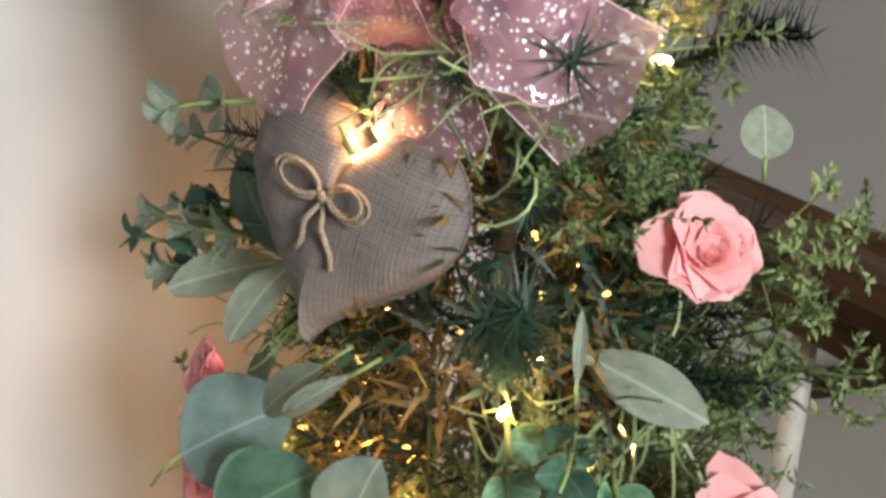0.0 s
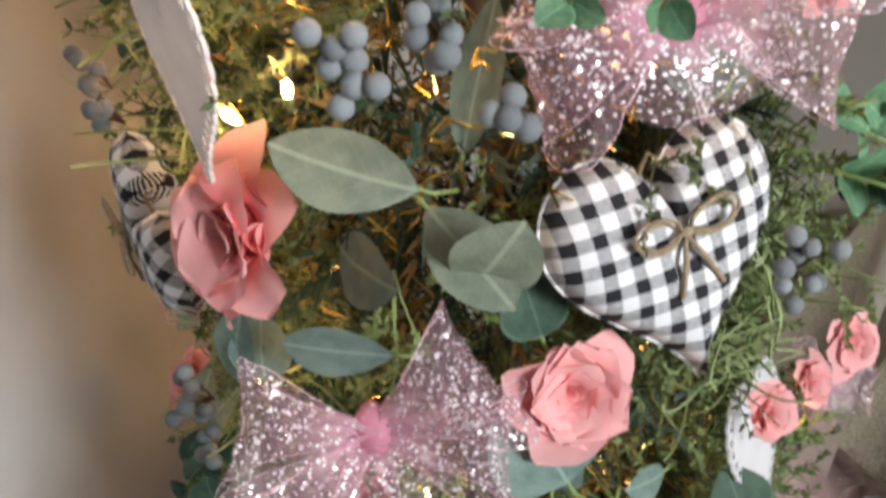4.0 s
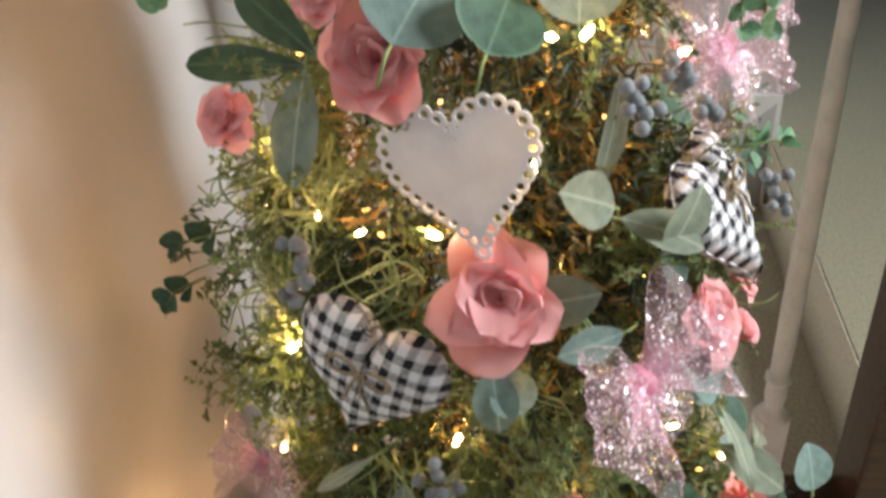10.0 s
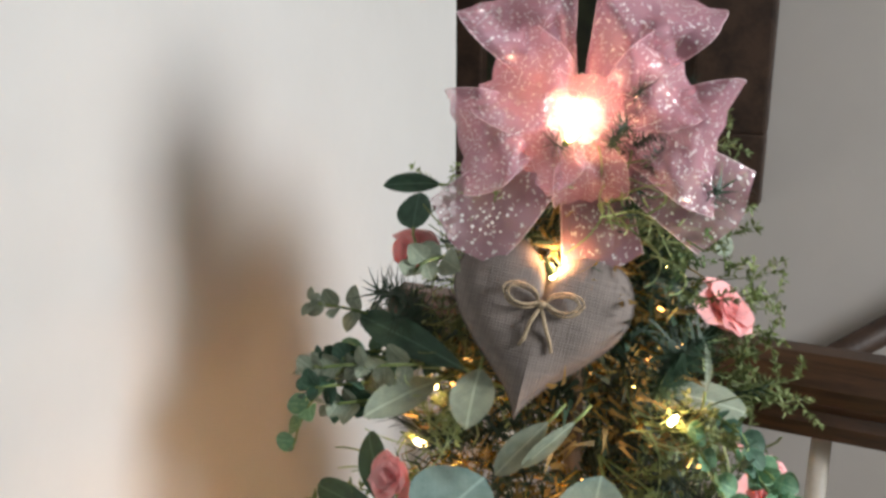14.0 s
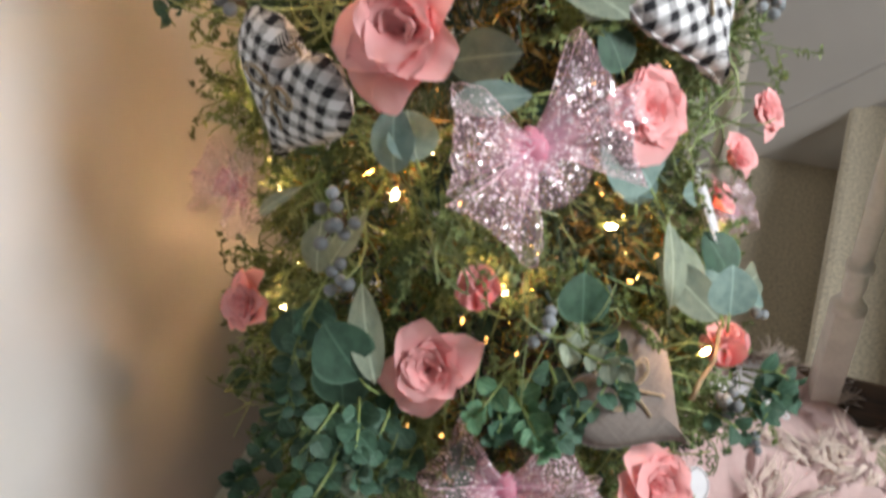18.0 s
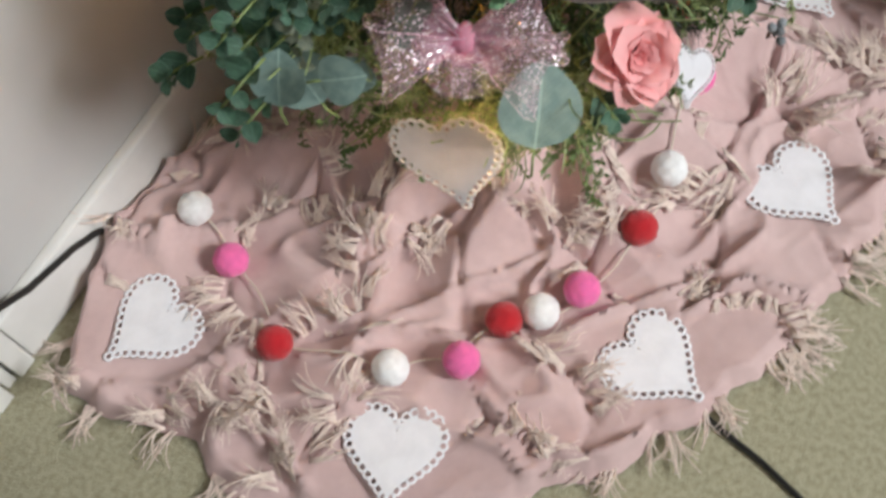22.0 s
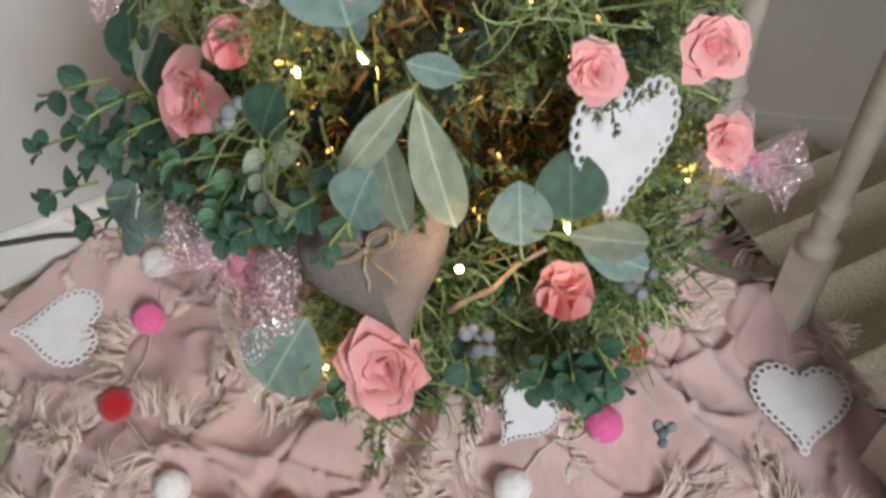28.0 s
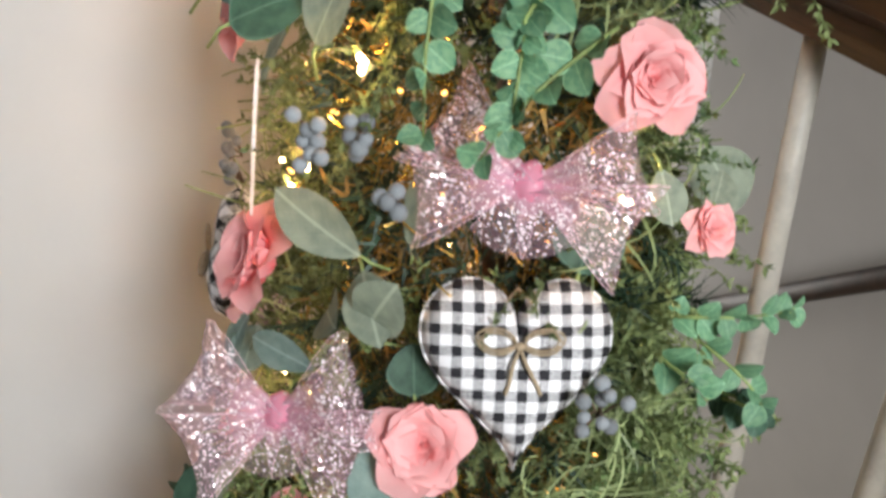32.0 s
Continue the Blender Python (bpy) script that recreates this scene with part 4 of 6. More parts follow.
rose((0.038, -0.307, 0.475), (-0.015, -0.798, 0.603), (-0.024, 0.690, 0.723), 0.0709, 0.8)
rose((-0.121, -0.226, 0.453), (-0.579, -0.588, 0.564), (-0.094, 0.685, 0.723), 0.0622, 1.0)
rose((0.206, -0.302, 0.325), (0.513, -0.539, 0.669), (-0.508, 0.708, 0.490), 0.0812, 0.75)
rose((0.255, -0.166, 0.568), (0.702, -0.396, 0.592), (-0.710, 0.219, 0.669), 0.0420, 0.8)
rose((0.283, -0.104, 0.566), (0.733, -0.344, 0.587), (-0.357, 0.672, 0.648), 0.0460, 0.9)
rose((0.270, -0.046, 0.423), (0.750, -0.092, 0.655), (-0.357, 0.672, 0.648), 0.0482, 0.8)
rose((0.224, -0.059, 0.770), (0.773, -0.168, 0.611), (-0.227, 0.566, 0.793), 0.0410, 0.8)
rosebud((-0.044, -0.113, 1.054), (-0.488, -0.558, 0.671), (-0.326, 0.307, 0.894), 0.0413)
rosebud((0.074, -0.298, 0.540), (0.043, -0.813, 0.580), (-0.024, 0.690, 0.723), 0.0384)
rosebud((0.278, -0.197, 0.379), (0.631, -0.416, 0.655), (-0.645, 0.568, 0.511), 0.0490)

# glitter bows
bow((0.115, -0.313, 0.686), (0.495, -0.664, 0.561), (-0.460, 0.577, 0.675), 0.1348, 2)
bow((0.205, -0.192, 0.845), (0.672, -0.605, 0.428), (-0.227, 0.466, 0.855), 0.1350, 2)
bow((0.095, -0.348, 0.376), (0.077, -0.792, 0.606), (-0.037, 0.790, 0.612), 0.1364, 2)
bow((0.289, -0.016, 0.395), (0.696, -0.144, 0.703), (-0.426, 0.611, 0.667), 0.0859, 2)
bow((-0.137, -0.179, 0.541), (-0.659, -0.496, 0.566), (0.465, 0.560, 0.685), 0.0918, 2)

# lamb's ear and silver dollar leaves
leaf((-0.019, -0.172, 0.986), (-0.063, -0.214, 0.973), (-0.139, -0.803, 0.579), 0.0267, "g")
leaf((0.013, -0.191, 1.006), (0.010, -0.232, 0.979), (-0.077, -0.831, 0.551), 0.0304, "g")
leaf((-0.001, -0.189, 1.004), (-0.088, -0.135, 1.017), (-0.098, -0.828, 0.552), 0.0256, "d")
leaf((0.062, -0.222, 0.983), (0.029, -0.233, 0.947), (0.013, -0.841, 0.541), 0.0195, "g")
leaf((0.142, -0.132, 0.972), (0.203, -0.120, 0.952), (0.492, -0.550, 0.675), 0.0285, "g")
leaf((0.166, -0.173, 0.988), (0.163, -0.166, 1.022), (0.497, -0.615, 0.612), 0.0060, "g")
leaf((0.080, -0.222, 0.985), (0.046, -0.235, 0.955), (0.401, -0.674, 0.621), 0.0108, "g")
leaf((0.118, -0.213, 0.760), (0.137, -0.200, 0.844), (0.334, -0.626, 0.704), 0.0203, "g")
leaf((0.051, -0.236, 0.699), (0.105, -0.263, 0.722), (-0.173, -0.776, 0.607), 0.0362, "b")
leaf((0.025, -0.285, 0.699), (0.024, -0.304, 0.656), (-0.194, -0.787, 0.585), 0.0304, "b")
leaf((-0.061, -0.173, 0.867), (-0.080, -0.199, 0.800), (-0.333, -0.764, 0.553), 0.0319, "b")
leaf((-0.055, -0.179, 0.881), (-0.094, -0.089, 0.897), (-0.324, -0.777, 0.540), 0.0278, "d")
leaf((-0.063, -0.171, 0.870), (-0.138, -0.097, 0.848), (-0.335, -0.764, 0.551), 0.0248, "d")
leaf((-0.015, -0.288, 0.541), (-0.001, -0.342, 0.490), (-0.079, -0.812, 0.578), 0.0281, "g")
leaf((-0.002, -0.290, 0.613), (-0.033, -0.296, 0.566), (-0.013, -0.821, 0.570), 0.0174, "g")
leaf((0.201, -0.277, 0.565), (0.247, -0.296, 0.522), (0.165, -0.785, 0.596), 0.0303, "g")
leaf((0.211, -0.256, 0.582), (0.210, -0.312, 0.549), (0.572, -0.520, 0.634), 0.0214, "g")
leaf((0.213, -0.256, 0.570), (0.241, -0.257, 0.482), (0.569, -0.516, 0.640), 0.0308, "g")
leaf((0.229, -0.233, 0.588), (0.216, -0.261, 0.609), (0.589, -0.505, 0.631), 0.0189, "b")
leaf((0.283, -0.198, 0.463), (0.306, -0.146, 0.430), (0.581, -0.435, 0.688), 0.0276, "g")
leaf((-0.058, -0.257, 0.606), (-0.102, -0.239, 0.563), (-0.262, -0.725, 0.637), 0.0112, "g")
leaf((0.114, -0.287, 0.707), (0.064, -0.301, 0.710), (0.555, -0.608, 0.568), 0.0229, "b")
leaf((0.225, -0.105, 0.832), (0.241, -0.109, 0.802), (0.699, -0.462, 0.546), 0.0236, "g")
leaf((0.146, -0.268, 0.745), (0.171, -0.259, 0.790), (0.552, -0.595, 0.584), 0.0373, "g")
leaf((-0.040, -0.275, 0.591), (-0.045, -0.293, 0.554), (-0.240, -0.729, 0.641), 0.0280, "g")
leaf((-0.027, -0.114, 1.114), (-0.067, -0.128, 1.114), (-0.212, -0.811, 0.546), 0.0164, "d")
leaf((0.022, -0.349, 0.309), (-0.014, -0.352, 0.327), (-0.032, -0.755, 0.655), 0.0322, "b")
leaf((0.120, -0.250, 0.778), (0.073, -0.276, 0.815), (0.150, -0.820, 0.550), 0.0360, "g")
leaf((0.122, -0.250, 0.772), (0.170, -0.272, 0.752), (0.300, -0.450, 0.840), 0.0330, "g")
leaf((0.285, -0.190, 0.448), (0.312, -0.150, 0.408), (0.620, -0.400, 0.680), 0.0290, "b")
disc_leaf((0.003, -0.231, 0.923), (0.260, -0.450, 0.850), (0.560, 0.759, 0.330), 0.0617, "b")
disc_leaf((0.046, -0.250, 0.916), (0.300, -0.450, 0.840), (0.512, 0.765, 0.390), 0.0524, "d")
disc_leaf((0.094, -0.238, 0.928), (-0.112, -0.835, 0.539), (0.156, 0.530, 0.833), 0.0510, "b")
disc_leaf((0.176, -0.272, 0.652), (0.577, -0.558, 0.596), (-0.667, 0.302, 0.681), 0.0586, "b")
disc_leaf((0.163, -0.243, 0.714), (0.607, -0.574, 0.549), (-0.557, 0.466, 0.687), 0.0335, "d")
disc_leaf((0.252, -0.214, 0.471), (0.533, -0.445, 0.720), (-0.557, 0.466, 0.687), 0.0414, "b")
disc_leaf((0.262, -0.180, 0.480), (0.595, -0.412, 0.691), (-0.557, 0.466, 0.687), 0.0472, "d")
disc_leaf((-0.040, -0.382, 0.348), (0.005, -0.743, 0.669), (-0.037, 0.790, 0.612), 0.0441, "b")
disc_leaf((0.018, -0.396, 0.379), (-0.037, -0.834, 0.550), (0.936, 0.341, 0.086), 0.0373, "b")
disc_leaf((0.151, -0.359, 0.326), (0.426, -0.561, 0.710), (-0.232, 0.928, 0.292), 0.0665, "b")
disc_leaf((-0.074, -0.290, 0.486), (-0.168, -0.776, 0.607), (-0.024, 0.690, 0.723), 0.0378, "d")
disc_leaf((-0.034, -0.314, 0.464), (-0.107, -0.788, 0.607), (-0.024, 0.690, 0.723), 0.0483, "d")
disc_leaf((0.149, -0.315, 0.559), (0.144, -0.813, 0.564), (-0.024, 0.690, 0.723), 0.0369, "d")
disc_leaf((0.246, -0.320, 0.576), (0.227, -0.800, 0.556), (-0.024, 0.690, 0.723), 0.0346, "b")
disc_leaf((0.201, -0.008, 0.778), (0.709, -0.302, 0.637), (0.588, -0.119, -0.800), 0.0498, "g")
disc_leaf((0.203, -0.137, 0.786), (0.518, -0.503, 0.692), (-0.273, 0.631, 0.726), 0.0439, "d")
disc_leaf((0.228, -0.049, 0.800), (0.602, -0.346, 0.720), (-0.273, 0.631, 0.726), 0.0229, "g")
disc_leaf((0.180, -0.041, 1.059), (0.619, -0.493, 0.611), (-0.294, 0.436, 0.850), 0.0257, "g")
disc_leaf((0.036, -0.290, 0.677), (0.171, -0.703, 0.690), (-0.256, 0.749, 0.610), 0.0338, "b")
disc_leaf((-0.026, -0.326, 0.507), (0.075, -0.768, 0.636), (-0.557, 0.466, 0.687), 0.0496, "d")
disc_leaf((-0.045, -0.119, 1.094), (-0.358, -0.716, 0.599), (-0.043, 0.360, 0.932), 0.0293, "d")
disc_leaf((0.183, -0.270, 0.624), (0.215, -0.808, 0.549), (-0.024, 0.690, 0.723), 0.0269, "b")
disc_leaf((-0.033, -0.360, 0.321), (0.201, -0.667, 0.717), (-0.645, 0.568, 0.511), 0.0490, "b")

# eucalyptus sprigs
eucalyptus((0.147, -0.196, 0.979), (0.188, -0.250, 0.882), (0.545, -0.746, 0.383), 0.0103, "e")
eucalyptus((0.183, -0.170, 0.951), (0.218, -0.220, 0.884), (0.623, -0.659, 0.420), 0.0102, "e")
eucalyptus((0.168, -0.176, 0.976), (0.182, -0.226, 0.964), (0.605, -0.695, 0.389), 0.0095, "d")
eucalyptus((-0.074, -0.125, 0.987), (-0.136, -0.153, 0.909), (-0.493, -0.739, 0.459), 0.0119, "e")
eucalyptus((-0.058, -0.120, 1.007), (-0.116, -0.149, 1.028), (-0.508, -0.740, 0.440), 0.0079, "g")
eucalyptus((0.189, -0.165, 0.942), (0.213, -0.207, 0.930), (0.431, -0.792, 0.432), 0.0123, "e")
eucalyptus((0.251, -0.123, 0.749), (0.294, -0.045, 0.742), (0.782, -0.421, 0.459), 0.0095, "e")
eucalyptus((0.257, -0.099, 0.727), (0.303, -0.075, 0.682), (0.797, -0.368, 0.480), 0.0112, "e")
eucalyptus((0.253, -0.132, 0.728), (0.294, -0.136, 0.727), (0.769, -0.431, 0.471), 0.0103, "e")
eucalyptus((0.177, -0.291, 0.501), (0.131, -0.367, 0.462), (0.557, -0.621, 0.551), 0.0090, "d")
eucalyptus((0.008, -0.314, 0.450), (-0.013, -0.380, 0.437), (0.263, -0.742, 0.617), 0.0107, "d")
eucalyptus((-0.031, -0.321, 0.371), (-0.017, -0.375, 0.407), (0.171, -0.725, 0.667), 0.0110, "g")
eucalyptus((0.287, -0.218, 0.337), (0.335, -0.207, 0.341), (0.647, -0.448, 0.617), 0.0123, "d")
eucalyptus((-0.019, -0.312, 0.396), (-0.027, -0.364, 0.337), (-0.094, -0.831, 0.548), 0.0090, "g")
eucalyptus((-0.096, -0.236, 0.240), (-0.122, -0.295, 0.251), (-0.331, -0.695, 0.638), 0.0122, "e")
eucalyptus((-0.112, -0.228, 0.299), (-0.135, -0.263, 0.300), (-0.339, -0.698, 0.631), 0.0117, "e")
eucalyptus((-0.058, -0.296, 0.321), (-0.057, -0.326, 0.318), (-0.187, -0.787, 0.587), 0.0098, "g")
eucalyptus((0.098, -0.319, 0.471), (0.129, -0.359, 0.439), (0.095, -0.857, 0.506), 0.0089, "e")
eucalyptus((0.132, -0.307, 0.511), (0.182, -0.330, 0.510), (0.152, -0.860, 0.487), 0.0094, "g")
eucalyptus((0.249, -0.258, 0.382), (0.288, -0.278, 0.372), (0.346, -0.752, 0.561), 0.0109, "d")
eucalyptus((0.188, -0.322, 0.305), (0.210, -0.353, 0.312), (0.220, -0.785, 0.579), 0.0094, "d")
eucalyptus((0.110, -0.325, 0.423), (0.136, -0.356, 0.451), (0.219, -0.802, 0.556), 0.0083, "e")
eucalyptus((-0.053, -0.272, 0.512), (-0.076, -0.322, 0.425), (-0.331, -0.767, 0.549), 0.0111, "d")
eucalyptus((-0.088, -0.219, 0.354), (-0.125, -0.221, 0.329), (-0.462, -0.632, 0.622), 0.0112, "d")
eucalyptus((0.094, -0.319, 0.477), (0.071, -0.359, 0.476), (-0.075, -0.825, 0.561), 0.0086, "e")
eucalyptus((0.107, -0.320, 0.460), (0.126, -0.359, 0.448), (-0.051, -0.821, 0.569), 0.0097, "e")
eucalyptus((-0.009, -0.179, 1.078), (-0.028, -0.214, 1.076), (0.019, -0.900, 0.434), 0.0068, "g")
eucalyptus((0.218, -0.146, 0.926), (0.209, -0.233, 0.874), (0.387, -0.804, 0.452), 0.0122, "e")
eucalyptus((-0.157, -0.105, 0.675), (-0.183, -0.116, 0.657), (-0.599, -0.592, 0.539), 0.0085, "d")
eucalyptus((-0.128, -0.105, 0.714), (-0.172, -0.125, 0.711), (-0.584, -0.553, 0.595), 0.0093, "d")
eucalyptus((-0.019, -0.324, 0.429), (-0.015, -0.381, 0.413), (0.218, -0.736, 0.641), 0.0111, "d")
eucalyptus((-0.017, -0.333, 0.462), (-0.011, -0.386, 0.465), (0.247, -0.738, 0.628), 0.0106, "d")
eucalyptus((0.085, -0.323, 0.455), (0.084, -0.363, 0.457), (0.403, -0.701, 0.589), 0.0097, "d")
eucalyptus((0.132, -0.314, 0.472), (0.136, -0.355, 0.459), (0.482, -0.664, 0.571), 0.0089, "d")
eucalyptus((0.158, -0.303, 0.482), (0.173, -0.340, 0.483), (0.523, -0.640, 0.563), 0.0086, "d")
eucalyptus((0.012, -0.319, 0.426), (-0.014, -0.363, 0.385), (0.263, -0.735, 0.626), 0.0110, "d")
eucalyptus((0.298, -0.190, 0.352), (0.340, -0.197, 0.339), (0.673, -0.414, 0.613), 0.0113, "d")
eucalyptus((0.291, -0.206, 0.352), (0.323, -0.231, 0.354), (0.660, -0.436, 0.612), 0.0113, "d")
eucalyptus((0.285, -0.217, 0.350), (0.305, -0.257, 0.362), (0.650, -0.450, 0.612), 0.0105, "d")
eucalyptus((-0.084, -0.258, 0.381), (-0.113, -0.275, 0.346), (-0.253, -0.778, 0.576), 0.0116, "d")
eucalyptus((-0.044, -0.289, 0.403), (-0.070, -0.306, 0.370), (-0.169, -0.815, 0.554), 0.0110, "d")
eucalyptus((-0.025, -0.306, 0.423), (-0.054, -0.347, 0.359), (-0.105, -0.836, 0.538), 0.0106, "d")
eucalyptus((-0.077, -0.273, 0.354), (-0.122, -0.296, 0.324), (-0.230, -0.780, 0.582), 0.0117, "d")
eucalyptus((-0.119, -0.172, 0.301), (-0.136, -0.207, 0.301), (-0.418, -0.634, 0.650), 0.0133, "d")
eucalyptus((0.299, -0.190, 0.345), (0.330, -0.223, 0.338), (0.464, -0.651, 0.600), 0.0118, "d")
eucalyptus((-0.028, -0.352, 0.478), (-0.054, -0.391, 0.463), (0.229, -0.692, 0.684), 0.0105, "d")
eucalyptus((-0.030, -0.376, 0.440), (-0.055, -0.416, 0.424), (0.231, -0.686, 0.690), 0.0105, "d")
eucalyptus((-0.044, -0.353, 0.381), (-0.072, -0.391, 0.366), (0.171, -0.676, 0.717), 0.0105, "d")
eucalyptus((-0.039, -0.392, 0.385), (-0.065, -0.431, 0.369), (0.211, -0.678, 0.705), 0.0105, "d")
eucalyptus((-0.047, -0.333, 0.339), (-0.076, -0.371, 0.325), (0.133, -0.665, 0.734), 0.0105, "d")
eucalyptus((0.020, -0.311, 0.385), (-0.001, -0.350, 0.374), (0.229, -0.663, 0.713), 0.0105, "d")
eucalyptus((0.094, -0.308, 0.448), (0.087, -0.349, 0.438), (0.373, -0.640, 0.672), 0.0105, "d")
eucalyptus((0.058, -0.317, 0.390), (0.045, -0.357, 0.379), (0.298, -0.652, 0.697), 0.0105, "d")
eucalyptus((0.123, -0.298, 0.476), (0.123, -0.338, 0.466), (0.427, -0.621, 0.657), 0.0105, "d")
eucalyptus((0.138, -0.296, 0.456), (0.141, -0.335, 0.445), (0.443, -0.607, 0.660), 0.0105, "d")
eucalyptus((0.171, -0.284, 0.458), (0.180, -0.320, 0.448), (0.490, -0.577, 0.653), 0.0105, "d")
eucalyptus((-0.047, -0.377, 0.325), (-0.074, -0.416, 0.309), (0.167, -0.669, 0.724), 0.0105, "d")
eucalyptus((-0.158, -0.192, 0.316), (-0.183, -0.200, 0.306), (-0.376, -0.609, 0.698), 0.0105, "d")
eucalyptus((-0.127, -0.234, 0.300), (-0.150, -0.246, 0.291), (-0.324, -0.652, 0.685), 0.0105, "d")
eucalyptus((-0.118, -0.258, 0.299), (-0.144, -0.273, 0.291), (-0.277, -0.682, 0.677), 0.0105, "d")
eucalyptus((-0.082, -0.246, 0.337), (-0.107, -0.262, 0.330), (-0.257, -0.694, 0.673), 0.0105, "d")
eucalyptus((-0.134, -0.287, 0.301), (-0.156, -0.303, 0.291), (-0.271, -0.692, 0.669), 0.0105, "d")
eucalyptus((-0.123, -0.303, 0.299), (-0.148, -0.320, 0.290), (-0.233, -0.711, 0.663), 0.0105, "d")
eucalyptus((-0.045, -0.286, 0.358), (-0.077, -0.320, 0.346), (-0.156, -0.744, 0.650), 0.0105, "d")
eucalyptus((-0.010, -0.299, 0.385), (-0.036, -0.337, 0.374), (-0.096, -0.766, 0.636), 0.0105, "d")
eucalyptus((-0.037, -0.298, 0.326), (-0.067, -0.334, 0.314), (-0.138, -0.745, 0.653), 0.0105, "d")
eucalyptus((-0.130, -0.338, 0.298), (-0.153, -0.357, 0.288), (-0.203, -0.725, 0.658), 0.0105, "d")
eucalyptus((-0.136, -0.287, 0.299), (-0.157, -0.302, 0.289), (-0.255, -0.710, 0.656), 0.0105, "d")
eucalyptus((-0.132, -0.340, 0.298), (-0.155, -0.359, 0.288), (-0.184, -0.742, 0.644), 0.0105, "d")
eucalyptus((-0.035, -0.291, 0.366), (-0.065, -0.327, 0.354), (-0.122, -0.768, 0.629), 0.0105, "d")
eucalyptus((-0.047, -0.287, 0.299), (-0.067, -0.307, 0.291), (-0.166, -0.741, 0.651), 0.0105, "d")
eucalyptus((0.254, -0.065, 0.660), (0.282, -0.057, 0.652), (0.569, -0.349, 0.744), 0.0105, "d")
eucalyptus((0.271, -0.070, 0.666), (0.301, -0.063, 0.656), (0.570, -0.375, 0.731), 0.0105, "d")
eucalyptus((-0.028, -0.179, 0.999), (-0.077, -0.176, 0.989), (-0.285, -0.878, 0.384), 0.0092, "g")
eucalyptus((-0.060, -0.153, 0.991), (-0.109, -0.151, 0.981), (-0.352, -0.848, 0.397), 0.0092, "d")
eucalyptus((-0.077, -0.151, 0.983), (-0.126, -0.148, 0.973), (-0.364, -0.844, 0.393), 0.0092, "g")
eucalyptus((-0.013, -0.145, 0.989), (-0.062, -0.142, 0.979), (-0.330, -0.827, 0.454), 0.0092, "d")
eucalyptus((-0.056, -0.156, 0.981), (-0.105, -0.153, 0.971), (-0.345, -0.847, 0.405), 0.0092, "g")
eucalyptus((-0.057, -0.142, 0.991), (-0.107, -0.139, 0.981), (-0.371, -0.832, 0.412), 0.0092, "d")
eucalyptus((-0.049, -0.174, 0.969), (-0.096, -0.192, 0.967), (-0.269, -0.888, 0.372), 0.0092, "g")
eucalyptus((-0.042, -0.165, 0.963), (-0.089, -0.183, 0.961), (-0.279, -0.877, 0.392), 0.0092, "d")
eucalyptus((-0.063, -0.166, 0.992), (-0.109, -0.184, 0.990), (-0.295, -0.888, 0.353), 0.0092, "g")
eucalyptus((-0.064, -0.175, 0.981), (-0.110, -0.193, 0.979), (-0.278, -0.893, 0.353), 0.0092, "d")

# berry clusters
berries((0.117, -0.271, 0.866), (0.378, -0.812, 0.444), (-0.130, 0.428, 0.894), 0.0261, 8)
berries((0.146, -0.258, 0.874), (0.418, -0.799, 0.432), (-0.109, 0.428, 0.897), 0.0189, 6)
berries((0.168, -0.257, 0.843), (0.431, -0.769, 0.472), (-0.122, 0.469, 0.875), 0.0152, 4)
berries((0.265, -0.185, 0.721), (0.538, -0.605, 0.587), (-0.164, 0.608, 0.777), 0.0318, 9)
berries((-0.017, -0.304, 0.620), (-0.257, -0.824, 0.506), (0.139, 0.486, 0.863), 0.0411, 8)
berries((-0.026, -0.308, 0.564), (-0.264, -0.804, 0.533), (0.145, 0.514, 0.846), 0.0315, 5)
berries((0.270, -0.266, 0.397), (0.613, -0.507, 0.606), (-0.441, 0.417, 0.795), 0.0413, 7)
berries((0.300, -0.150, 0.400), (0.715, -0.358, 0.600), (-0.418, 0.470, 0.778), 0.0371, 6)
berries((-0.080, -0.226, 0.766), (-0.384, -0.768, 0.513), (0.111, 0.513, 0.851), 0.0280, 5)
berries((0.339, -0.126, 0.162), (0.688, -0.278, 0.671), (-0.486, 0.510, 0.709), 0.0346, 5)
berries((0.125, -0.330, 0.543), (-0.040, -0.836, 0.547), (0.194, 0.530, 0.825), 0.0282, 4)
berries((-0.085, -0.227, 0.741), (-0.415, -0.795, 0.443), (0.076, 0.454, 0.888), 0.0318, 5)

# fairy light bulbs that shine brightest
bulb((0.070, -0.184, 1.165), 2.0)
bulb((0.062, -0.183, 1.066), 2.2)
bulb((0.008, -0.235, 0.583), 2.0)
bulb((0.004, -0.226, 0.765), 1.6)
bulb((0.140, -0.342, 0.274), 1.2)
bulb((0.084, -0.348, 0.225), 1.8)
bulb((0.091, -0.265, 0.513), 1.2)
bulb((0.248, -0.262, 0.452), 1.4)
bulb((0.084, -0.214, 0.884), 1.4)
bulb((0.149, -0.086, 1.100), 1.4)
bulb((0.215, -0.121, 0.812), 1.4)
bulb((0.168, -0.258, 0.576), 0.9)
bulb((0.143, -0.193, 0.977), 1.0)
bulb((0.260, -0.177, 0.428), 0.8)
bulb((0.065, -0.248, 0.818), 1.2)
bulb((0.103, -0.227, 0.889), 1.4)
bulb((-0.066, -0.170, 0.758), 0.4)
bulb((0.140, -0.328, 0.251), 0.8)
bulb((-0.041, -0.207, 0.763), 0.4)
bulb((0.043, -0.271, 0.652), 0.7)
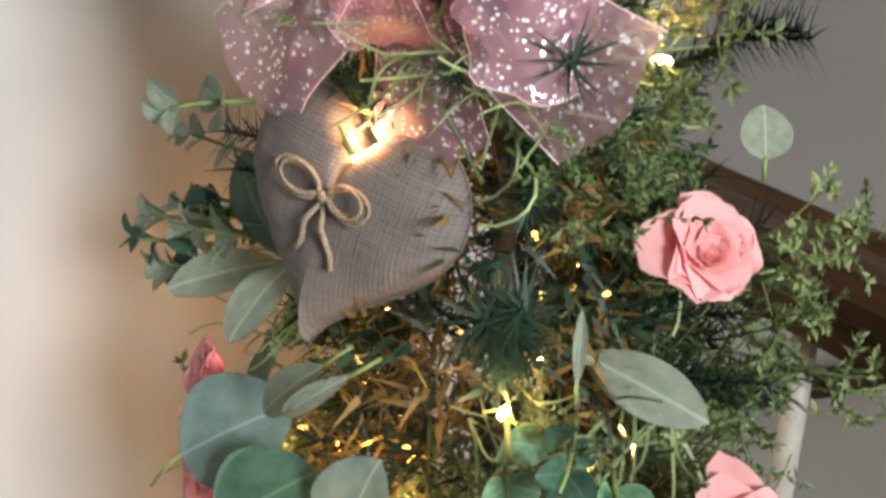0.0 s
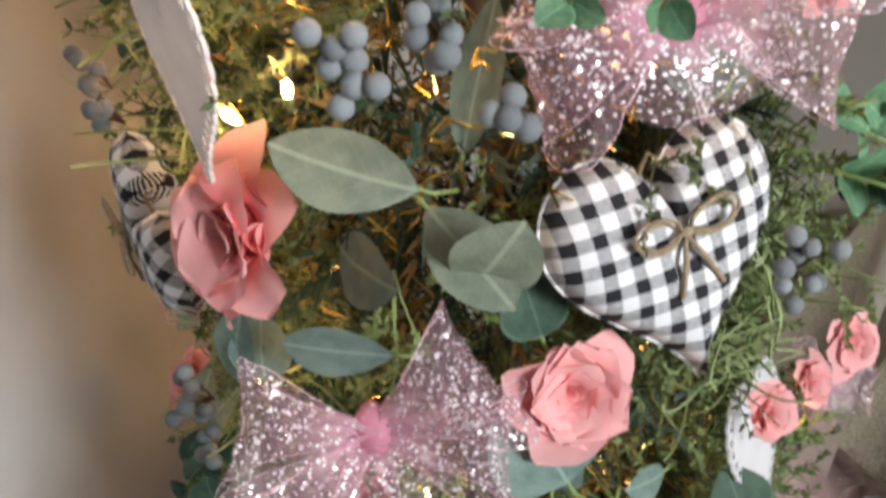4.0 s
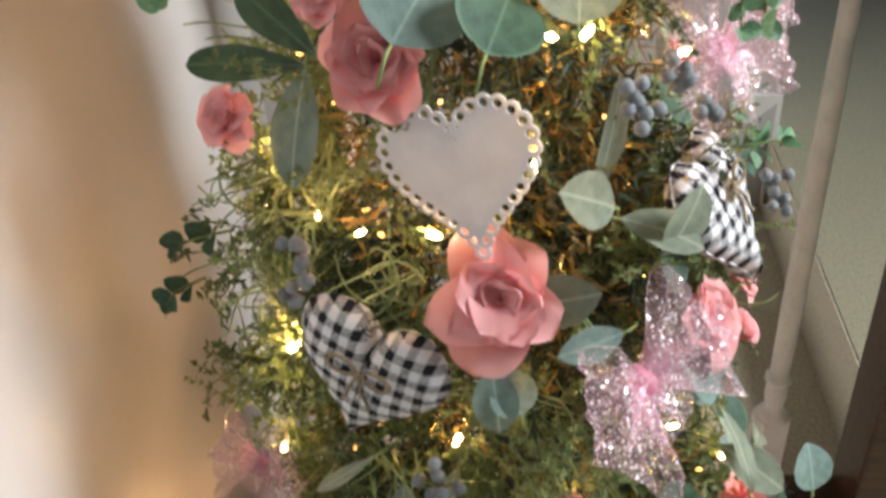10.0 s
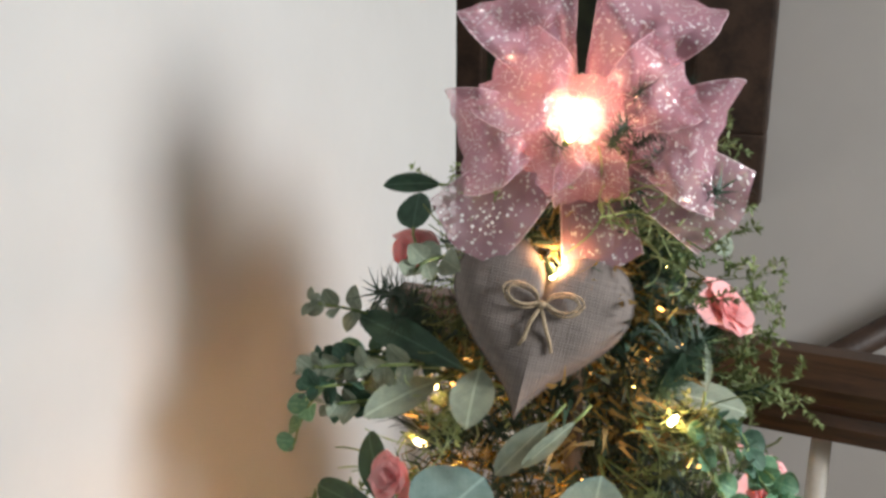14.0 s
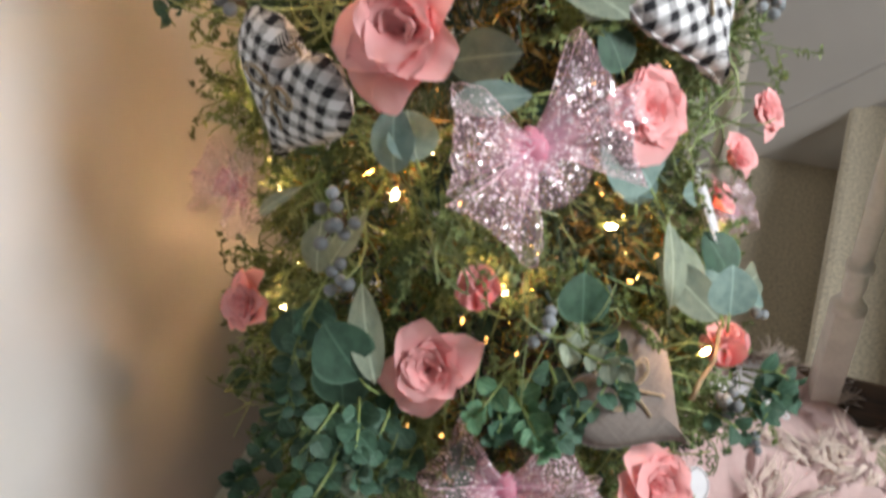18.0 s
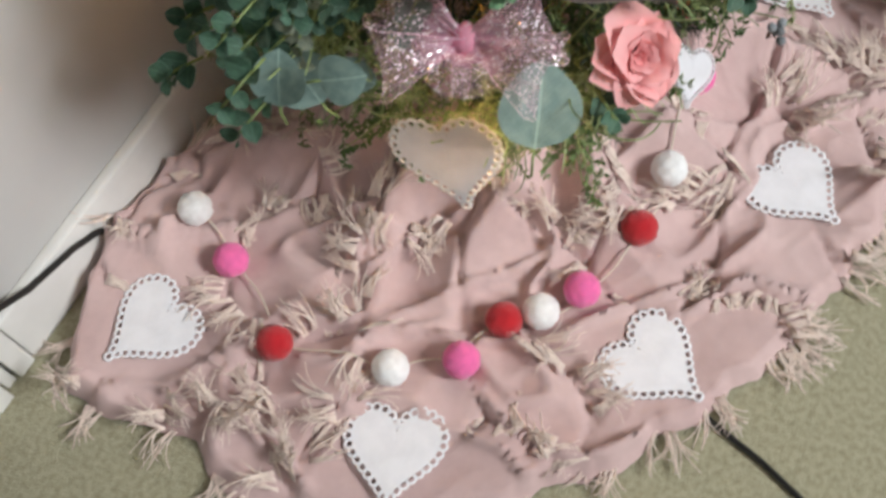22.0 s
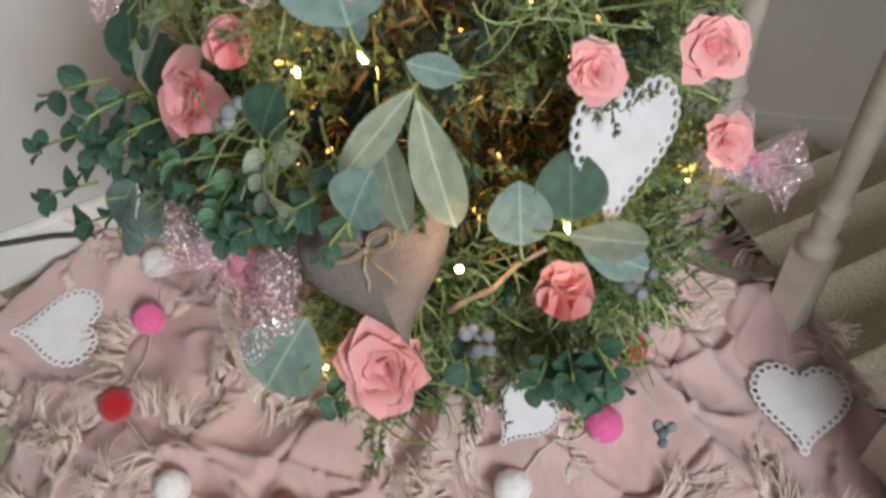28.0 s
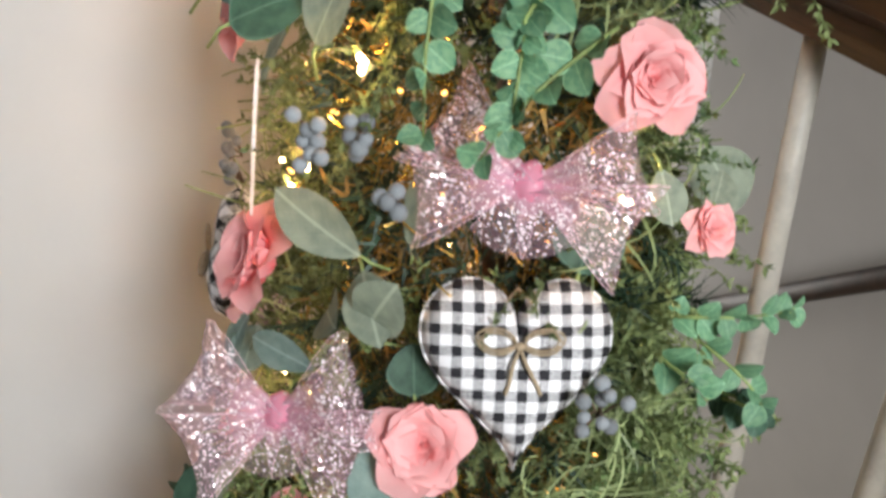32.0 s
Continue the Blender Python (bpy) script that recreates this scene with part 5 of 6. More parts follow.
bulb((0.278, -0.075, 0.412), 0.6)
# the strings go round the wall side too
for k, z in enumerate((0.28, 0.34, 0.41, 0.49, 0.57, 0.64, 0.72, 0.79, 0.87, 0.95)):
    turn, out = radians((200, 168, 205, 185, 150, 200, 175, 195, 160, 185)[k]), (0.2, 0.2, 0.19, 0.18, 0.175, 0.165, 0.155, 0.145, 0.125, 0.1)[k]
    bulb((0.075 + 1.12 * out * math.cos(turn), -0.1 + 1.12 * out * math.sin(turn), z), 2.2)

# ---------------------------------------------------------------- the tree
AXIS = Vector((0.075, -0.10, 0))
PROFILE = ((0.15, 0.2), (0.24, 0.235), (0.3, 0.25), (0.4, 0.232), (0.5, 0.217), (0.7, 0.187), (0.8, 0.17), (0.95, 0.13), (1.05, 0.1), (1.15, 0.06), (1.25, 0.02))


def tree_radius(z):
    for (z0, r0), (z1, r1) in zip(PROFILE, PROFILE[1:]):
        if z0 <= z <= z1:
            return r0 + (r1 - r0) * (z - z0) / (z1 - z0)
    return 0.02


tree_rng = random.Random(17)
tree = thing("valentine_tree", "small artificial pine tree packed with moss greenery and fairy lights", "decorated tree", m=Matrix.Translation(AXIS))
part("trunk", lathe([(0.016, 0.0), (0.014, 0.2), (0.009, 0.7), (0.004, 1.15)], 12), BARK, tree)


def needle_branch(length, seed):
    rng = random.Random(seed)
    bm = bmesh.new()
    tube([(0, 0, 0), (0, length * 0.5, 0.006), (0, length, 0.0)], 0.0016, 4, bm, 0.4)
    for k in range(130):
        s = 0.06 + 0.94 * k / 130
        a = k * 2.4 + rng.uniform(-0.3, 0.3)
        p = Vector((0, length * s, 0.006 * math.sin(math.pi * s)))
        d = Vector((math.cos(a), rng.uniform(0.35, 0.9), math.sin(a))).normalized()
        q = p + d * rng.uniform(0.016, 0.028)
        side = d.cross(Vector((0, 1, 0.2))).normalized() * 0.0009
        bm.faces.new([bm.verts.new(p - side), bm.verts.new(p + side), bm.verts.new(q)])
    return to_mesh(bm, "pine_branch", PINE)


def moss_sprig(length, seed, material):
    """Fine stems that fork into twigs with small pointed leaves set in whorls."""
    rng = random.Random(seed)
    bm = bmesh.new()
    leaves = []

    def leaflet(p, d, size):
        side = d.cross(Vector((rng.uniform(-1, 1), rng.uniform(-1, 1), rng.uniform(-1, 1)))).normalized()
        up = side.cross(d)
        a, b = p + d * size * 0.45 + side * size * 0.2, p + d * size * 0.45 - side * size * 0.2
        tip = p + d * size + up * size * 0.12
        vs = [bm.verts.new(v) for v in (p, a, tip, b)]
        bm.faces.new((vs[0], vs[1], vs[2]))
        bm.faces.new((vs[0], vs[2], vs[3]))

    def twig(p, d, long, depth):
        pts, q = [p], p
        steps = 5
        bend = Vector((rng.uniform(-1, 1), rng.uniform(-1, 1), rng.uniform(-1, 1))) * 0.3
        for i in range(steps):
            d = (d + bend * 0.25 + Vector((rng.uniform(-1, 1), rng.uniform(-1, 1), rng.uniform(-1, 1))) * 0.12).normalized()
            q = q + d * long / steps
            pts.append(q)
            if depth == 0:
                for _ in range(4):
                    out = (d * 0.5 + Vector((rng.uniform(-1, 1), rng.uniform(-1, 1), rng.uniform(-1, 1)))).normalized()
                    leaflet(q, out, rng.uniform(0.005, 0.0092))
            elif i >= 1:
                side = (d * 0.7 + Vector((rng.uniform(-1, 1), rng.uniform(-1, 1), rng.uniform(-1, 1)))).normalized()
                twig(q, side, long * rng.uniform(0.28, 0.42), depth - 1)
        if depth == 0:
            for _ in range(3):
                leaflet(q, (d + Vector((rng.uniform(-1, 1), rng.uniform(-1, 1), rng.uniform(-1, 1))) * 0.8).normalized(), rng.uniform(0.005, 0.008))
        tube(pts, 0.0011 if depth else 0.0006, 3, bm, 0.6)

    for k in range(2):
        twig(Vector((0, 0, 0)), Vector((rng.uniform(-0.5, 0.5), 1, rng.uniform(-0.3, 0.4))).normalized(), length, 1)
        twig(Vector((0, 0, 0)), Vector((rng.uniform(-0.7, 0.7), 1, rng.uniform(-0.2, 0.5))).normalized(), length * 0.7, 1)
    return to_mesh(bm, "filler_sprig", material, smooth=False)


BRANCHES = [needle_branch(0.11, 30 + k) for k in range(4)]
SPRIGS = [moss_sprig(0.085, 60 + k, MOSS) for k in range(7)] + [moss_sprig(0.085, 80 + k, MOSS_DARK) for k in range(5)]


def on_cone(z, az, depth):
    r = tree_radius(z) * depth * (1 - 0.45 * max(0, math.cos(az - radians(60))))
    return Vector((r * math.cos(az), r * math.sin(az), z))


def outward(az, lift, twist, spin):
    """Frame whose y axis points out of the tree at azimuth az, raised by lift and swung by twist degrees."""
    return Matrix.Rotation(az - math.pi / 2 + radians(twist), 4, "Z") @ Matrix.Rotation(radians(lift), 4, "X") @ Matrix.Rotation(spin, 4, "Y")


def spread(count, front):
    """Heights and azimuths over the cone, evenly by area, most of them on the side away from the wall corner."""
    for k in range(count):
        while True:
            z = tree_rng.uniform(0.2, 1.16)
            if tree_rng.random() < (tree_radius(z) + 0.02) / 0.26:
                break
        if tree_rng.random() < front:
            az = radians(-60) + tree_rng.uniform(-1, 1) * radians(122)
        else:
            az = tree_rng.uniform(0, 2 * math.pi)
        yield z, az


def covers(m, long):
    """Whether greenery at the pose m would hide one of the ornaments."""
    for f in (0.25, 0.6, 1.0):
        p = Matrix.Translation(AXIS) @ m @ Vector((0, long * f, 0))
        for c, n, r in KEEP:
            d = p - c
            h = d.dot(n)
            if h > -0.012 and (d - n * h).length < r + 0.028 and h < 0.24:
                return True
    return False


def scatter(name, meshes, count, front, depth, lift, twist, size, long, high=None):
    made = 0
    for z, az in spread(count * 12, front):
        if high and z < high:
            continue
        s = tree_rng.uniform(*size) * (1.0 if z < 0.97 else 0.75)
        m = Matrix.Translation(on_cone(z, az, tree_rng.uniform(*depth))) @ outward(az, tree_rng.uniform(*lift), tree_rng.uniform(-twist, twist), tree_rng.random() * 6) @ Matrix.Diagonal((s, s, s, 1))
        if covers(m, long):
            continue
        part(name, meshes[tree_rng.randrange(len(meshes)) if z < 0.5 else tree_rng.randrange(max(1, len(meshes) * 3 // 4))], None, tree, m=m)
        made += 1
        if made == count:
            return


scatter("pine_branch", BRANCHES, 170, 0.75, (0.3, 0.52), (-25, 35), 45, (0.85, 1.15), 0.11)
scatter("pine_branch", BRANCHES, 60, 0.75, (0.2, 0.7), (-10, 60), 60, (0.7, 1.0), 0.11, 0.85)
# low skirt of extra branches, added to shade the blanket under the tree
for k in range(90):
    az, z, r = tree_rng.uniform(0, 2 * math.pi), tree_rng.uniform(0.12, 0.25), tree_rng.uniform(0.04, 0.13)
    part("pine_branch", BRANCHES[k % 4], None, tree, m=Matrix.Translation((r * math.cos(az), r * math.sin(az), z)) @ outward(az, tree_rng.uniform(-30, 15), 40, tree_rng.random() * 6) @ Matrix.Scale(0.85, 4))
scatter("filler_sprig", SPRIGS, 350, 0.84, (0.55, 0.88), (-60, 60), 80, (0.75, 1.1), 0.085)



def strand_mesh(seed):
    """A tangle of thin curling moss strands."""
    rng = random.Random(seed)
    bm = bmesh.new()
    for k in range(15):
        p = Vector((rng.uniform(-0.02, 0.02), rng.uniform(-0.01, 0.01), rng.uniform(-0.02, 0.02)))
        d = Vector((rng.uniform(-0.8, 0.8), 1, rng.uniform(-0.8, 0.8))).normalized()
        axis = Vector((rng.uniform(-1, 1), rng.uniform(-1, 1), rng.uniform(-1, 1))).normalized()
        turn = rng.uniform(-0.5, 0.5)
        pts = [p]
        for j in range(8):
            d = Matrix.Rotation(turn, 3, axis) @ d
            turn += rng.uniform(-0.12, 0.12)
            pts.append(pts[-1] + d * 0.0085)
        tube(pts, rng.uniform(0.0009, 0.0014), 3, bm, 0.6)
    return to_mesh(bm, "moss_strand", STRAND, smooth=False)


STRANDS = [strand_mesh(200 + k) for k in range(6)]
scatter("moss_strand", STRANDS, 230, 0.86, (0.76, 0.97), (-50, 60), 80, (0.8, 1.15), 0.06)


def pine_tip(base, tip):
    base, d = Vector(base) - AXIS, Vector(tip) - Vector(base)
    part("pine_branch", BRANCHES[tree_rng.randrange(4)], None, tree, m=Matrix.Translation(base) @ d.to_track_quat("Y", "Z").to_matrix().to_4x4() @ Matrix.Diagonal((1.1, d.length / 0.11, 1.1, 1)))


def airy_sprig(base, tip):
    base, d = Vector(base) - AXIS, Vector(tip) - Vector(base)
    m = Matrix.Translation(base) @ d.to_track_quat("Y", "Z").to_matrix().to_4x4() @ Matrix.Rotation(tree_rng.random() * 6, 4, "Y") @ Matrix.Diagonal((0.95, d.length / 0.1, 0.95, 1))
    if not covers(m, 0.1):
        part("filler_sprig", SPRIGS[tree_rng.randrange(7)], None, tree, m=m)

pine_tip((0.141, -0.055, 1.086), (0.195, -0.039, 1.105))
pine_tip((0.152, -0.051, 1.095), (0.190, -0.040, 1.107))
pine_tip((0.126, -0.177, 0.974), (0.158, -0.198, 1.038))
pine_tip((0.136, -0.167, 0.980), (0.146, -0.209, 1.033))
pine_tip((0.122, -0.137, 1.075), (0.163, -0.177, 1.131))
pine_tip((-0.039, -0.114, 1.006), (-0.066, -0.158, 1.042))
pine_tip((-0.025, -0.108, 0.987), (-0.053, -0.165, 1.026))
pine_tip((0.181, -0.283, 0.177), (0.207, -0.273, 0.235))
pine_tip((0.007, -0.156, 1.074), (0.071, -0.170, 1.095))
airy_sprig((0.179, -0.039, 1.002), (0.233, -0.033, 1.029))
airy_sprig((0.186, -0.035, 0.977), (0.242, -0.027, 0.974))
airy_sprig((0.174, -0.036, 0.930), (0.258, -0.073, 0.931))
airy_sprig((0.163, -0.042, 0.936), (0.234, -0.063, 0.979))
airy_sprig((0.140, -0.056, 1.102), (0.179, -0.098, 1.130))
airy_sprig((0.124, -0.075, 1.089), (0.181, -0.114, 1.098))
airy_sprig((0.116, -0.151, 1.058), (0.173, -0.177, 1.085))
airy_sprig((-0.032, -0.208, 0.964), (-0.043, -0.245, 0.980))
airy_sprig((0.182, -0.227, 0.634), (0.223, -0.284, 0.695))
airy_sprig((0.217, -0.203, 0.579), (0.269, -0.268, 0.568))
airy_sprig((0.188, -0.217, 0.660), (0.217, -0.272, 0.715))
airy_sprig((-0.116, -0.093, 0.684), (-0.177, -0.116, 0.697))
airy_sprig((-0.116, -0.090, 0.594), (-0.158, -0.154, 0.615))
airy_sprig((0.080, -0.270, 0.604), (0.045, -0.332, 0.620))
airy_sprig((0.239, -0.102, 0.649), (0.304, -0.122, 0.678))
airy_sprig((0.208, -0.207, 0.607), (0.258, -0.203, 0.659))
airy_sprig((0.119, -0.277, 0.528), (0.140, -0.339, 0.567))
airy_sprig((0.191, -0.100, 0.997), (0.216, -0.166, 1.005))
airy_sprig((0.180, -0.099, 1.034), (0.207, -0.155, 1.067))
airy_sprig((0.166, -0.097, 1.080), (0.156, -0.147, 1.126))
airy_sprig((-0.123, -0.144, 0.903), (-0.146, -0.158, 0.895))
airy_sprig((0.277, -0.113, 0.462), (0.311, -0.171, 0.495))
airy_sprig((0.211, -0.214, 0.555), (0.259, -0.268, 0.594))

# bare twigs between the ornaments
def bare_twig(base, tip):
    base, tip = Vector(base), Vector(tip)
    ob = thing("twig", "thin pale brown wooden twig among the leaves", "twig", "twigs on the tree", m=Matrix.Translation(base))
    d = tip - base
    side = d.cross(Vector((0, 0, 1))).normalized() * d.length * 0.06
    part("stick", tube([-d * 0.25, Vector((0, 0, 0)), d * 0.3 + side, d * 0.65 - side * 0.5, d], 0.0026, 7, taper=0.6), TWIG, ob)


bare_twig((0.248, -0.258, 0.411), (0.274, -0.211, 0.453))

# inner greenery and gold wire that fill the depth of the tree
inner = bmesh.new()
wire = bmesh.new()
amber = bmesh.new()
for k in range(4200):
    z = tree_rng.uniform(0.18, 1.14)
    az = tree_rng.uniform(0, 2 * math.pi)
    p = on_cone(z, az, tree_rng.uniform(0.3, 0.74))
    if covers(Matrix.Translation(p), 0.02):
        p = p * 0.8 + Vector((0, 0, 0.2 * p.z))
    d = Vector((math.cos(az) + tree_rng.uniform(-1, 1), math.sin(az) + tree_rng.uniform(-1, 1), tree_rng.uniform(-1, 1))).normalized()
    side = d.cross(Vector((tree_rng.uniform(-1, 1), 0.3, tree_rng.uniform(-1, 1)))).normalized() * 0.0022
    for j in range(4):
        q = p + d * 0.008 * j + Vector((tree_rng.uniform(-1, 1), tree_rng.uniform(-1, 1), tree_rng.uniform(-1, 1))) * 0.006
        e = (d + Vector((tree_rng.uniform(-1, 1), tree_rng.uniform(-1, 1), tree_rng.uniform(-1, 1)))).normalized() * 0.02
        fill = inner if k % 9 < 5 else amber
        fill.faces.new([fill.verts.new(q - side), fill.verts.new(q + side), fill.verts.new(q + e)])
tagged(part("inner_needles", inner, PINE, tree, smooth=False), kind="stuff")
tagged(part("dried_moss", amber, AMBER, tree, "dried amber moss deep in the branches", smooth=False), kind="stuff")
for k in range(900):
    z = tree_rng.uniform(0.2, 1.08)
    az = tree_rng.uniform(0, 2 * math.pi)
    p = on_cone(z, az, tree_rng.uniform(0.5, 0.82))
    pts = [p]
    for j in range(5):
        pts.append(pts[-1] + Vector((tree_rng.uniform(-1, 1), tree_rng.uniform(-1, 1), tree_rng.uniform(-0.8, 0.8))) * 0.012)
    tube(pts, 0.0008, 3, wire)
tagged(part("light_wire", wire, GOLD, tree, "thin gold coloured wire of the fairy lights", smooth=False), kind="stuff")

# topper bow: many loops round a bright light
topper = thing("topper_bow", "large sheer pink glitter bow on the tree top", "ribbon bow", m=facing((0.07, -0.125, 1.165), (0.12, -0.98, 0.12), (0.02, 0.12, 0.99), 0.25))
globe = bmesh.new()
bmesh.ops.create_uvsphere(globe, u_segments=20, v_segments=12, radius=0.062)
bmesh.ops.translate(globe, verts=globe.verts, vec=(0, 0, 0.13))
part("globe_light", globe, glow("warm_globe", (1.0, 0.76, 0.5), 2.6), topper, "glowing warm white globe light")
TOP_ORGANZA = glitter("pale_pink_glitter_organza", (0.88, 0.5, 0.62), 0.6, 0.55, 96)
TOP_LOOPS, TOP_TAILS = [me.copy() for me in LOOPS], [me.copy() for me in TAILS]
for me in (*TOP_LOOPS, *TOP_TAILS):
    me.materials[0] = TOP_ORGANZA
for a, lean, s, k in ((122, -30, 0.86, 1), (150, -52, 0.7, 3), (62, -30, 0.88, 3), (30, -48, 0.72, 1), (192, -34, 0.74, 3), (-8, -36, 0.84, 0), (-82, -52, 0.56, 1), (100, -80, 0.5, 3), (-100, -82, 0.42, 1), (222, -58, 0.55, 1)):
    part("loop", TOP_LOOPS[k], None, topper, m=Matrix.Rotation(radians(a), 4, "Z") @ Matrix.Rotation(radians(lean), 4, "Y") @ Matrix.Diagonal((s, s * 0.82, s, 1)))
for a, s in ((-44, 0.92), (12, 0.8), (60, 0.95)):
    part("tail", TOP_TAILS[0 if s > 0.9 else 1], None, topper, m=Matrix.Rotation(radians(a), 4, "Z") @ Matrix.Rotation(radians(-20), 4, "X") @ Matrix.Diagonal((s, s, s, 1)))

# small glowing bulb shapes all over the tree, standing in for gold glints
small_me = BULB_ME.copy()
small_me.materials.clear()
small_me.materials.append(GLINT_GLOW)
for z, az in spread(90, 0.8):
    part("glint_bulb", small_me, None, tree, m=Matrix.Translation(on_cone(z, az, tree_rng.uniform(0.55, 0.85))) @ outward(az, tree_rng.uniform(-40, 60), 0, 0) @ Matrix.Rotation(radians(-90), 4, "X") @ Matrix.Diagonal((0.45, 0.45, 0.45, 1)))

# ---------------------------------------------------------------- the blanket on the floor
OUTLINE = ((-149, 0.43), (-141, 0.5), (-129, 0.6), (-124, 0.58), (-115, 0.53), (-109, 0.555), (-99, 0.54), (-92, 0.52), (-82, 0.5), (-72, 0.47), (-55, 0.44), (-43, 0.434), (-31, 0.425),
           (-11, 0.427), (0, 0.45), (12, 0.455), (26, 0.44), (37, 0.4), (58, 0.31), (90, 0.27), (120, 0.26), (150, 0.23), (180, 0.22), (200, 0.29), (211, 0.43))
HUB = Vector((0.08, -0.1))
FLOOR_HEARTS = (((-0.225, -0.487), (0.042, 0.057)), ((0.052, -0.566), (-0.006, 0.076)), ((0.284, -0.428), (-0.066, 0.04)), ((0.402, -0.212), (-0.062, 0.052)), ((0.387, 0.053), (-0.051, 0.056)))
POMPOMS = (((-0.213, -0.354), "w"), ((-0.161, -0.4), "p"), ((-0.087, -0.482), "r"), ((0.031, -0.484), "w"), ((0.097, -0.464), "p"), ((0.129, -0.413), "r"), ((0.163, -0.398), "w"),
           ((0.199, -0.368), "p"), ((0.245, -0.299), "r"), ((0.265, -0.234), "w"), ((0.28, -0.127), "p"), ((0.25, -0.069), "r"))


def blanket_reach(a):
    a = (a + 149) % 360 - 149
    for (a0, r0), (a1, r1) in zip(OUTLINE, OUTLINE[1:]):
        if a0 <= a <= a1:
            t = (a - a0) / (a1 - a0)
            return r0 + (r1 - r0) * t
    return 0.43


patch_rng = random.Random(31)
PATCHES = []
for i in range(-6, 8):
    for j in range(-8, 6):
        PATCHES.append((0.115 * (i + 0.5 * (j % 2)) + patch_rng.uniform(-0.045, 0.045), 0.098 * j + patch_rng.uniform(-0.045, 0.045), patch_rng.uniform(-1, 1), patch_rng.uniform(-1, 1)))


def patch_at(x, y):
    """The gathered strip of cloth that a point lies on, and the next one: their distances and the patches."""
    wx, wy = x + 0.016 * noise.noise(Vector((x * 14, y * 14, 6))), y + 0.016 * noise.noise(Vector((x * 14, y * 14, 16)))
    near = sorted((math.hypot(wx - c[0], wy - c[1]), c) for c in PATCHES if abs(wx - c[0]) < 0.24 and abs(wy - c[1]) < 0.24)
    return near[0], near[1] if len(near) > 1 else near[0]


def blanket_height(x, y):
    d = Vector((x, y)) - HUB
    r, a = d.length, math.atan2(d.y, d.x)
    base = 0.014 + 0.25 * max(0.0, 1 - r / 0.3) ** 1.5
    if r < 0.05:
        base = 0.2
    calm = 1.0
    for c, _ in FLOOR_HEARTS:
        calm = min(calm, 0.12 + 0.88 * min(1, max(0, ((Vector(c) - Vector((x, y))).length - 0.035) / 0.04)))
    for c, _ in POMPOMS:
        calm = min(calm, 0.35 + 0.65 * min(1, (Vector(c) - Vector((x, y))).length / 0.03))
    v = Vector((x * 7, y * 7, 1.3))
    warp = noise.noise_vector(v) * 0.5
    ridge = 1 - abs(noise.noise(Vector((x * 5.5, y * 5.5, 5.0)) + warp * 1.2)) * 2.4
    ridge2 = 1 - abs(noise.noise(Vector((x * 21, y * 21, 9.0)) + warp * 3)) * 2.0
    ridge3 = 1 - abs(noise.noise(Vector((x * 46, y * 46, 3.0)) + warp * 4)) * 2.2
    p, q = x * 0.82 + y * 0.57, y * 0.82 - x * 0.57
    crease = 1 - abs(noise.noise(Vector((p * 3.5, q * 9, 7.0)) + warp * 0.8)) * 2.6
    pleat = (1 - 1.6 * abs(math.sin(a * 6.5 + 2.5 * noise.noise(Vector((x * 5, y * 5, 2)))))) * max(0.0, 1 - r / 0.36)
    z = base + calm * (0.018 * max(0, ridge) ** 9 + 0.016 * max(0, crease) ** 8 + 0.003 * max(0, ridge2) ** 5 + 0.0008 * max(0, ridge3) + 0.006 * noise.noise(Vector((x * 8, y * 8, 11))) + 0.06 * pleat)
    (d0, c0), (d1, _) = patch_at(x, y)
    z += calm * (0.07 * (c0[2] * (x - c0[0]) + c0[3] * (y - c0[1])) + 0.003 - 0.01 * math.exp(-((d1 - d0) / 0.005) ** 2))
    wall = (x * 0.963 - y * 0.27) + 0.2
    z += 0.02 * max(0, 1 - wall / 0.15)
    if -0.1 < a < 1.1:
        z += 0.035 * math.exp(-((r - 0.27) / 0.07) ** 2) * (0.5 + 0.5 * math.sin(a * 9))
    return max(z, 0.006)


BLANKET = mat("dusty_pink_weave", (0.68, 0.5, 0.48), 0.95, 0.15, 14, 0.3, 0.35, 1400, second=(0.58, 0.41, 0.395), sheen=0.3)
FRINGE = mat("pale_pink_fringe", (0.85, 0.73, 0.64), 0.95, 0.15, 60, 0.3, random=0.05, second=(0.74, 0.6, 0.54), sheen=0.3)
blanket = thing("throw_blanket", "dusty pink woven throw with frayed fringe gathered round the tree foot", "blanket")
bm = bmesh.new()
NA, NR = 420, 110
ring_rows = []
for j in range(NR + 1):
    row = []
    for i in range(NA):
        a = -math.pi + 2 * math.pi * i / NA
        reach = blanket_reach(math.degrees(a))
        edge = 0.012 * noise.noise(Vector((math.cos(a) * 9, math.sin(a) * 9, 4))) + 0.006 * noise.noise(Vector((math.cos(a) * 31, math.sin(a) * 31, 4)))
        f = j / NR
        r = 0.03 + (reach + edge - 0.03) * f
        x, y = HUB.x + r * math.cos(a), HUB.y + r * math.sin(a)
        z = blanket_height(x, y)
        if f > 0.965:
            z = 0.004 + (z - 0.004) * (1 - (f - 0.965) / 0.035)
        row.append(bm.verts.new((x, y, z)))
    ring_rows.append(row)
for p, q in zip(ring_rows, ring_rows[1:]):
    for i in range(NA):
        bm.faces.new((p[i], q[i], q[(i + 1) % NA], p[(i + 1) % NA]))
cloth = part("cloth", bm, BLANKET, blanket)


